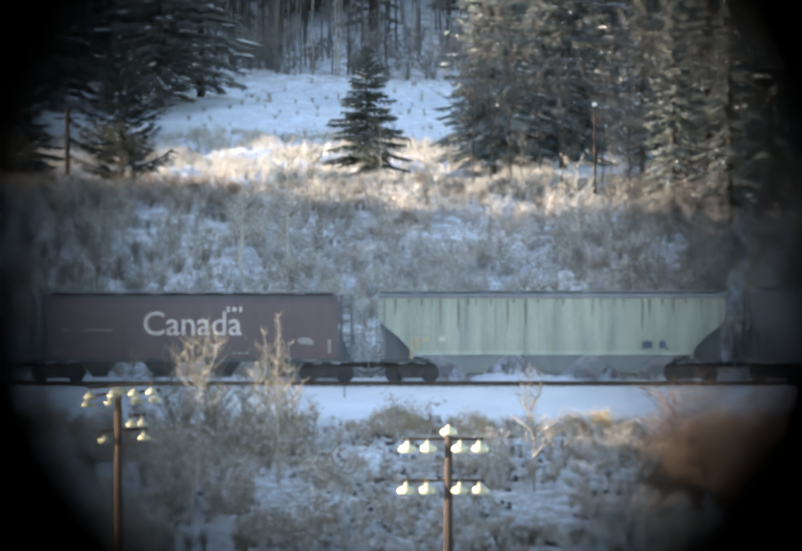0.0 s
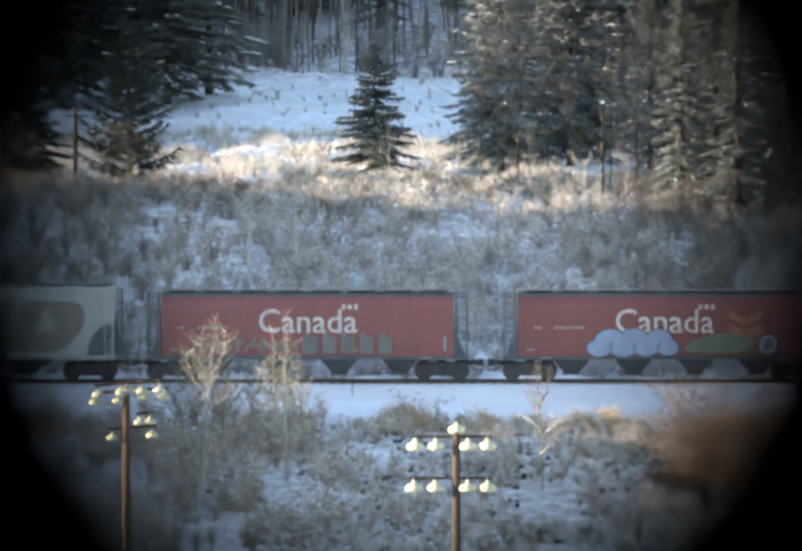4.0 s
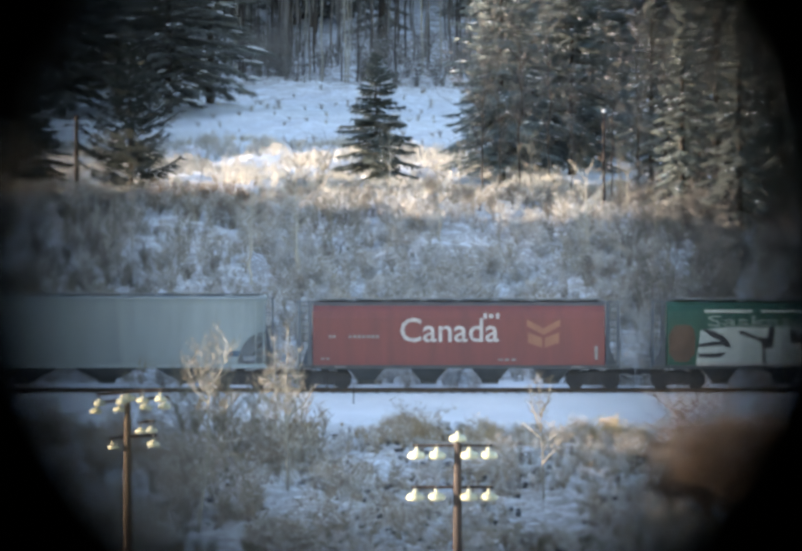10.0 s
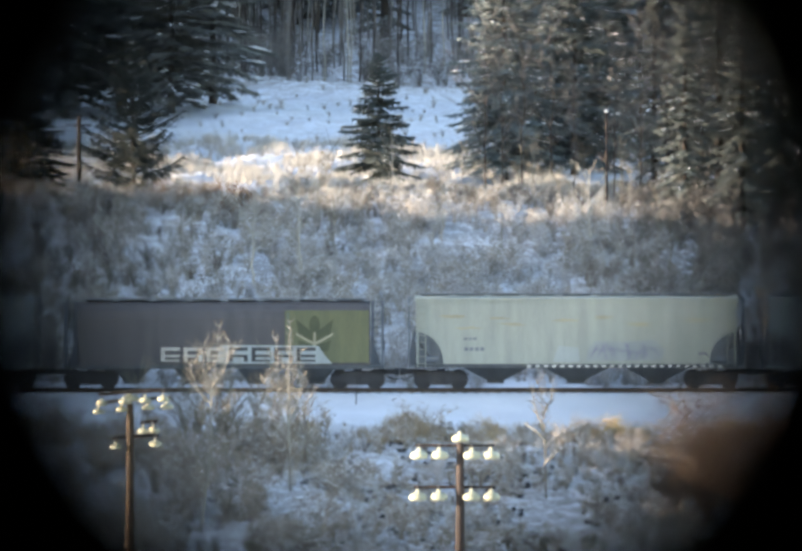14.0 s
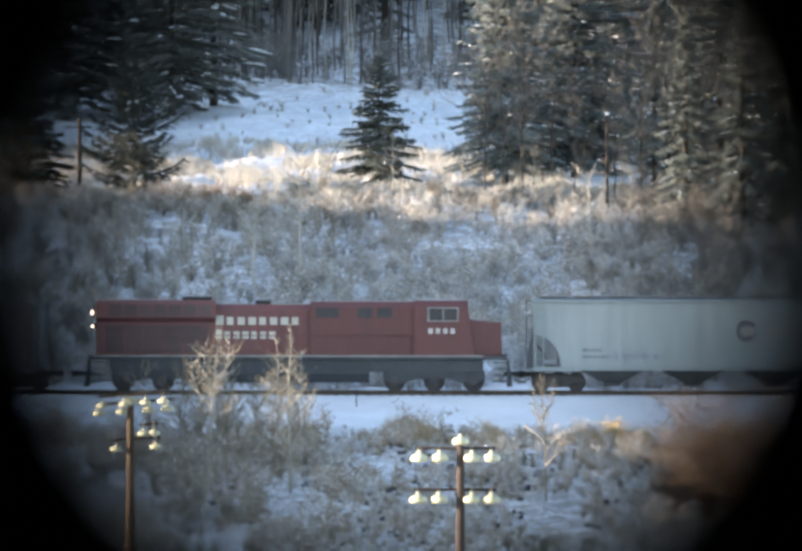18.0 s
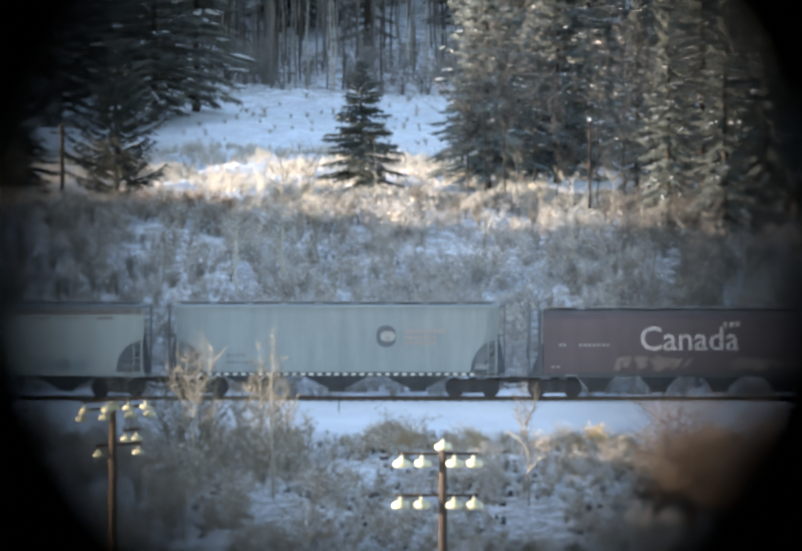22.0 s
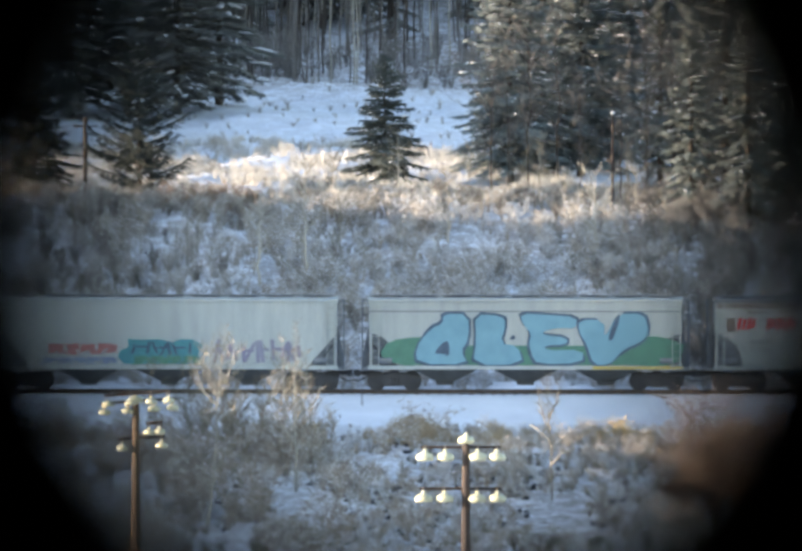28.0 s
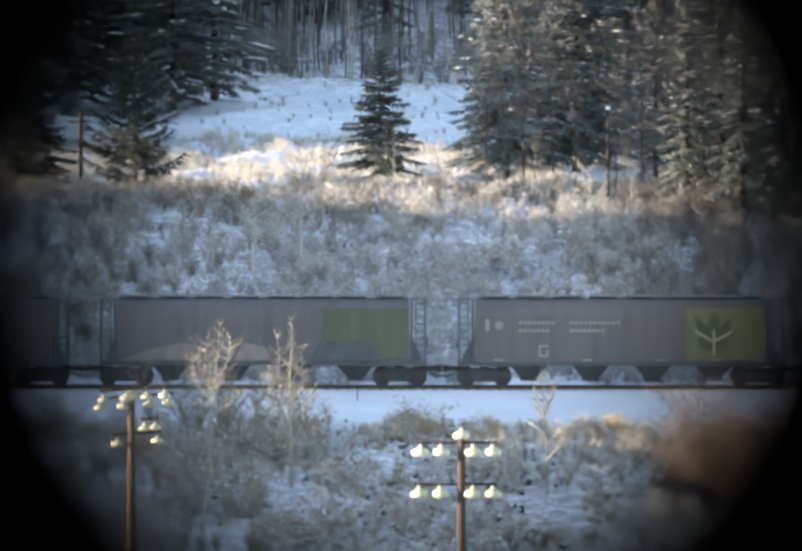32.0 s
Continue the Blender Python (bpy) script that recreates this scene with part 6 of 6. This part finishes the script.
c = red_name_car("light grey hopper car with red marks and yellow graffiti", 0.0, PITCH[14])
decal(c, "tag_ground", [[(-4.9, 1.45), (-1.5, 1.4), (-1.7, 2.0), (-1.3, 2.5), (-2.2, 2.2), (-4.4, 2.3), (-5.0, 1.9)]], M_STAIN, SIDE_P, "dull yellow ground of a tag")
staggered(c, "tag", scribble(-4.7, -1.7, 1.5, 2.3, 9, 61, 0.06), M_DUSTGREEN, SIDE_P - 0.014, "dull olive tag")
decal(c, "dark_patch", [[(-1.15, 1.35), (1.2, 1.35), (1.0, 1.6), (0.98, 2.2), (0.8, 2.5), (-0.2, 2.62), (-1.0, 2.5), (-1.1, 2.0)]], M_DULLGREEN, SIDE_P, "dark green sprayed patch")
decal(c, "faint_tag", [blob(2.6 + i * 0.7, 1.65, 0.4, 0.3, 9, 90 + i, 0.3) for i in range(4)], M_GREY, SIDE_P)
hitch(c, 14)
c = red_name_car("light grey hopper car with red marks near one end", -0.15, PITCH[15])
decal(c, "orange_mark", [rect(-7.85, -7.4, 3.0, 3.7)], M_TAN, SIDE_P)
hitch(c, 15)

c = plate_hopper("light grey hopper car with big sky-blue graffiti letters", M_LIGHT, PITCH[16])
decal(c, "graffiti_cloud", [blob(-5.9, 2.0, 1.5, 0.75, 12, 71, 0.12), blob(6.6, 1.95, 1.5, 0.8, 12, 72, 0.12), [(-5.5, 1.3), (6.0, 1.3), (5.4, 2.3), (-5.2, 2.3)]], M_JADE, SIDE_P, "jade green cloud behind the letters")
LETTERS = [
    [[(-5.5, 1.35), (-5.6, 2.2), (-4.8, 3.2), (-4.2, 3.4), (-4.2, 3.9), (-2.9, 3.9), (-2.9, 2.6), (-3.3, 2.0), (-2.9, 1.35)]],
    [[(-2.6, 3.9), (-1.2, 3.8), (-1.0, 3.4), (-1.3, 2.4), (-0.4, 2.3), (-0.1, 1.35), (-2.7, 1.3), (-2.5, 2.6)]],
    [[(-0.3, 3.95), (1.2, 3.85), (2.6, 3.75), (2.55, 3.15), (1.7, 3.2), (0.95, 3.05), (0.85, 2.85), (2.1, 2.7), (2.1, 2.35), (0.9, 2.3), (1.1, 2.05), (2.9, 2.1), (2.9, 1.4), (0.6, 1.35), (0.3, 1.8), (0.15, 2.4), (0.3, 2.9), (-0.1, 3.3)]],
    [[(2.7, 3.6), (4.0, 3.6), (4.0, 2.6), (4.6, 3.9), (6.0, 3.95), (6.3, 3.0), (5.9, 2.5), (4.9, 2.1), (4.3, 1.3), (3.4, 1.35), (3.1, 2.4), (2.7, 3.0)]],
]
for i, shapes in enumerate(LETTERS):
    decal(c, "graffiti_rim", [soft(grow(s, 0.12), 1) for s in shapes], M_NAVY, SIDE_P - 0.014 - 0.0015 * i)
    decal(c, "graffiti_letter", [soft(q, 1) for q in shapes], M_SKYBLUE, SIDE_P - 0.036, "sky-blue graffiti letter")
for hole in ([soft([(-4.7, 1.85), (-4.2, 1.9), (-3.85, 1.7), (-3.9, 2.6), (-4.3, 2.4)]), soft([(-0.9, 2.6), (-0.5, 2.6), (-0.6, 2.9)]), soft([(4.15, 2.6), (4.4, 2.5), (4.85, 3.8), (4.6, 3.9)])]):
    decal(c, "graffiti_hole", [hole], M_NAVY, SIDE_P - 0.05)
decal(c, "long_stripe", [rect(-8.0, 8.0, 4.0, 4.06)], M_ENDSTEEL, SIDE_P)
decal(c, "sill_stripe", [rect(3.4, 8.0, 1.1, 1.24)], M_YELLOW, -1.604)
hitch(c, 16)

c = plate_hopper("light grey hopper car with coral, teal and violet graffiti", M_LIGHT, PITCH[17], sloped=True)
staggered(c, "tag", scribble(-6.3, -2.7, 1.8, 2.45, 9, 81, 0.35), M_CORAL, SIDE_P, "coral tag")
decal(c, "graffiti_ground", [[(-2.6, 1.7), (-2.3, 1.35), (1.6, 1.35), (1.5, 1.9), (1.75, 2.3), (1.2, 2.6), (0.6, 2.62), (0.2, 2.45), (-0.5, 2.6), (-1.3, 2.58), (-2.1, 2.62), (-2.05, 2.2), (-2.5, 2.0)]], M_TEAL, SIDE_P, "teal graffiti")
staggered(c, "tag", scribble(-2.0, 1.2, 1.75, 2.5, 7, 82, 0.12), M_NAVY, SIDE_P - 0.014)
staggered(c, "tag", scribble(-2.1, 1.3, 1.3, 1.75, 8, 83, 0.3), M_JADE, SIDE_P - 0.016)
staggered(c, "tag", scribble(1.9, 6.8, 1.4, 2.6, 13, 84, 0.2), M_PURPLE, SIDE_P, "violet spiky tag")
staggered(c, "tag", scribble(-6.6, -2.6, 1.3, 1.7, 11, 85, 0.2), M_PALEBLUE, SIDE_P)
hitch(c, 17)

c = cylinder_hopper("dark brown grain car with an olive panel and grain-ear emblem", M_BROWNBLACK, PITCH[18])
grain_panel(c, 3.3, 7.35, 4.7, M_OLIVE)
decal(c, "side_stencil", bars(-5.2, -3.3, 3.15, 3.3, 8) + bars(-2.6, 0.0, 3.15, 3.3, 11) + bars(-5.2, -3.6, 2.75, 2.9, 7) + bars(-2.6, -0.8, 2.75, 2.9, 8) + [rect(-6.9, -6.7, 2.8, 3.4), blob(-6.2, 3.1, 0.22, 0.22, 10, 1, 0.05)], M_DIMWHITE, SIDE_C)
decal(c, "white_g", [rect(-4.2, -3.7, 2.0, 2.1), rect(-4.2, -4.1, 1.6, 2.0), rect(-4.2, -3.7, 1.5, 1.6), rect(-3.8, -3.7, 1.6, 1.85)], M_DIMWHITE, SIDE_C)
decal(c, "sill_stencil", [rect(x, x + 0.5, 1.28, 1.38) for x in (-6.5, -2.0, 1.7, 4.6, 7.0 - 0.2)], M_DIMWHITE, SIDE_C)
hitch(c, 18)

c = cylinder_hopper("dark brown grain car with dull green end panel and pale overspray", M_BROWNBLACK, PITCH[19])
decal(c, "panel", [rect(3.0, 7.35, 1.4, 3.95)], M_DULLGREEN, SIDE_C, "dull green panel")
decal(c, "overspray", [[(-7.2, 1.3), (-2.2, 1.3), (-2.4, 1.75), (-4.0, 2.2), (-6.0, 1.8)], [(-1.5, 1.3), (0.5, 1.3), (0.1, 2.0), (-1.0, 2.2)]], M_TAN, SIDE_C - 0.002)
decal(c, "teal_patch", [[(2.4, 1.3), (6.0, 1.3), (5.8, 2.2), (2.9, 2.3)]], M_UNDER, SIDE_C - 0.014)
hitch(c, 19)

lead = plate_hopper("weathered dark grey hopper car", M_ENDSTEEL, 18.0)
train.append((lead, COUPLINGS[0] + 9.0))
tail = cylinder_hopper("plain dark brown grain car", M_BROWNBLACK, 18.0)
train.append((tail, COUPLINGS[-1] - 9.0))


# ---- telegraph poles ----
def insulator_mesh():
    bm = bmesh.new()
    lathe(bm, [(0.008, 0.12), (0.030, 0.11), (0.034, 0.07), (0.065, 0.058), (0.115, 0.036), (0.142, 0.004), (0.150, -0.032), (0.136, -0.064), (0.09, -0.078), (0.03, -0.06)], n=20)
    me = bpy.data.meshes.new("insulator")
    bm.to_mesh(me)
    bm.free()
    me.materials.append(M_PORCELAIN)
    me.polygons.foreach_set("use_smooth", [True] * len(me.polygons))
    return me


INSULATOR = insulator_mesh()


def telegraph_pole(label, x, y, top, arms, turn=0.0, size=0.92, wood=M_POLEWOOD, slant=0.0):
    base = float(ground_z(x, y))
    pole = thing("telegraph_pole", label, "telegraph pole", (x, y, base), "telegraph line", turn)
    h = top - base
    bm = bmesh.new()
    lathe(bm, [(0.10, -0.3), (0.088, h * 0.4), (0.072, h * 0.8), (0.056, h - 0.02), (0.03, h)], n=12)
    part("post", bm, wood, pole)
    cap = child("insulator", INSULATOR, pole)
    cap.location, cap.scale = (0, 0, h + 0.07), (0.85, 0.85, 0.85)
    for down, offs, depth in arms:
        z = h - down
        o0, o1 = min(offs) - 0.06, max(offs) + 0.06
        bm = bmesh.new()
        slab(bm, [(o0, z + o0 * slant - 0.022), (o1, z + o1 * slant - 0.022), (o1, z + o1 * slant + 0.022), (o0, z + o0 * slant + 0.022)], depth - 0.03, depth + 0.03)
        bmesh.ops.recalc_face_normals(bm, faces=bm.faces[:])
        arm = part("crossarm", bm, M_POLEWOOD, pole)
        for o in offs:
            z = h - down + o * slant
            ins = child("insulator", INSULATOR, arm)
            ins.location, ins.scale = (o, depth - 0.16, z - 0.13), (size, size, size)
            bm = bmesh.new()
            tube(bm, (o, depth - 0.02, z), (o, depth - 0.16, z + 0.03), 0.012, n=6)
            tube(bm, (o, depth - 0.16, z + 0.03), (o, depth - 0.16, z - 0.05), 0.012, n=6)
            part("pin", bm, M_WIRE, arm)
    return pole


telegraph_pole("dark brown telegraph pole with two arms of glowing glass insulators", 0.845, 235, 16.86, ((0.05, (-0.61, -0.31, 0.175, 0.46), 0.09), (0.67, (-0.63, -0.32, 0.17, 0.465), 0.09)))
telegraph_pole("tan-brown telegraph pole with crowded glass insulators", -4.36, 251, 16.95, ((-0.03, (-0.50, -0.13, 0.29, 0.59), 0.12), (0.56, (-0.22, 0.41), 0.12), (-0.16, (-0.44, -0.08, 0.25, 0.53), -0.14), (0.33, (0.22, 0.38), -0.14)), size=0.68, wood=M_PALEWOOD, slant=0.07)
# a far pole beside the meadow
far = thing("wooden_pole", "dark weathered pole with a short crossarm beside a spruce", "pole", (-17.75, 862, float(ground_z(-17.75, 862))))
bm = bmesh.new()
lathe(bm, [(0.14, -0.2), (0.11, 4.5), (0.02, 4.6)], n=10)
part("post", bm, M_BARK, far)
part("crossarm", bar_box(-0.7, 0.7, 0.12, 0.2, 4.0, 4.1), M_BARK, far)
snag = thing("wooden_post", "slim grey-brown post with snow on top at the wood's edge", "post", (11.03, 856.5, float(ground_z(11.03, 856.5))))
bm = bmesh.new()
lathe(bm, [(0.10, -0.2), (0.085, 2.5), (0.075, 5.4), (0.03, 5.45)], n=10)
part("post", bm, M_POLEWOOD, snag)
bm = bmesh.new()
lathe(bm, [(0.03, 5.43), (0.10, 5.455), (0.115, 5.52), (0.07, 5.59), (0.02, 5.61)], n=10)
part("snow_cap", bm, M_SNOWCLUMP, snag)
stake = thing("stake", "thin dark marker stake in the snow by the track", "stake", (-2.40, 797.0, float(ground_z(-2.4, 797.0))))
bm = bmesh.new()
lathe(bm, [(0.025, -0.3), (0.02, 0.9), (0.005, 0.92)], n=6)
part("post", bm, M_IRON, stake)

# ---- the spotting scope that the camera looks through ----
scope = thing("spotting_scope", "matt black spotting scope barrel around the view", "scope")
R_IN, FAR = 0.0102, 0.5


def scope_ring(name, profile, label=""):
    """A ring about the line of sight, squeezed in x to darken the view's sides: profile of (radius, distance ahead)."""
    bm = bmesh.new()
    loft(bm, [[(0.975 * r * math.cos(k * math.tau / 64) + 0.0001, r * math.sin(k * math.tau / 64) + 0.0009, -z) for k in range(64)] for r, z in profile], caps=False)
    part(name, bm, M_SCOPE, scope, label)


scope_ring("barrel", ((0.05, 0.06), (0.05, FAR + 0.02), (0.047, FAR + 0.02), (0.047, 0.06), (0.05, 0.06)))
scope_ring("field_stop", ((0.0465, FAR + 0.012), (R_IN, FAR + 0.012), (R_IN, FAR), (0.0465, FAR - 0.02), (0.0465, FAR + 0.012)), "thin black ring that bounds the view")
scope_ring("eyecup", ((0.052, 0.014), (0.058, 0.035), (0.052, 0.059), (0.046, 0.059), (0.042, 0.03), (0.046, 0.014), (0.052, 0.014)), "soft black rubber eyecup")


# ---- what moves ----
def motions():
    """The train rolls by at an even pace; the scope shakes with the camera."""
    x0, pace = -1.22, 10.416
    for car, along in train:
        walk(car, [(t, pose(x0 + along + pace * t, 801.5, 0.0)) for t in range(0, 33, 4)])
    walk(scope, SIGHT)


motions()
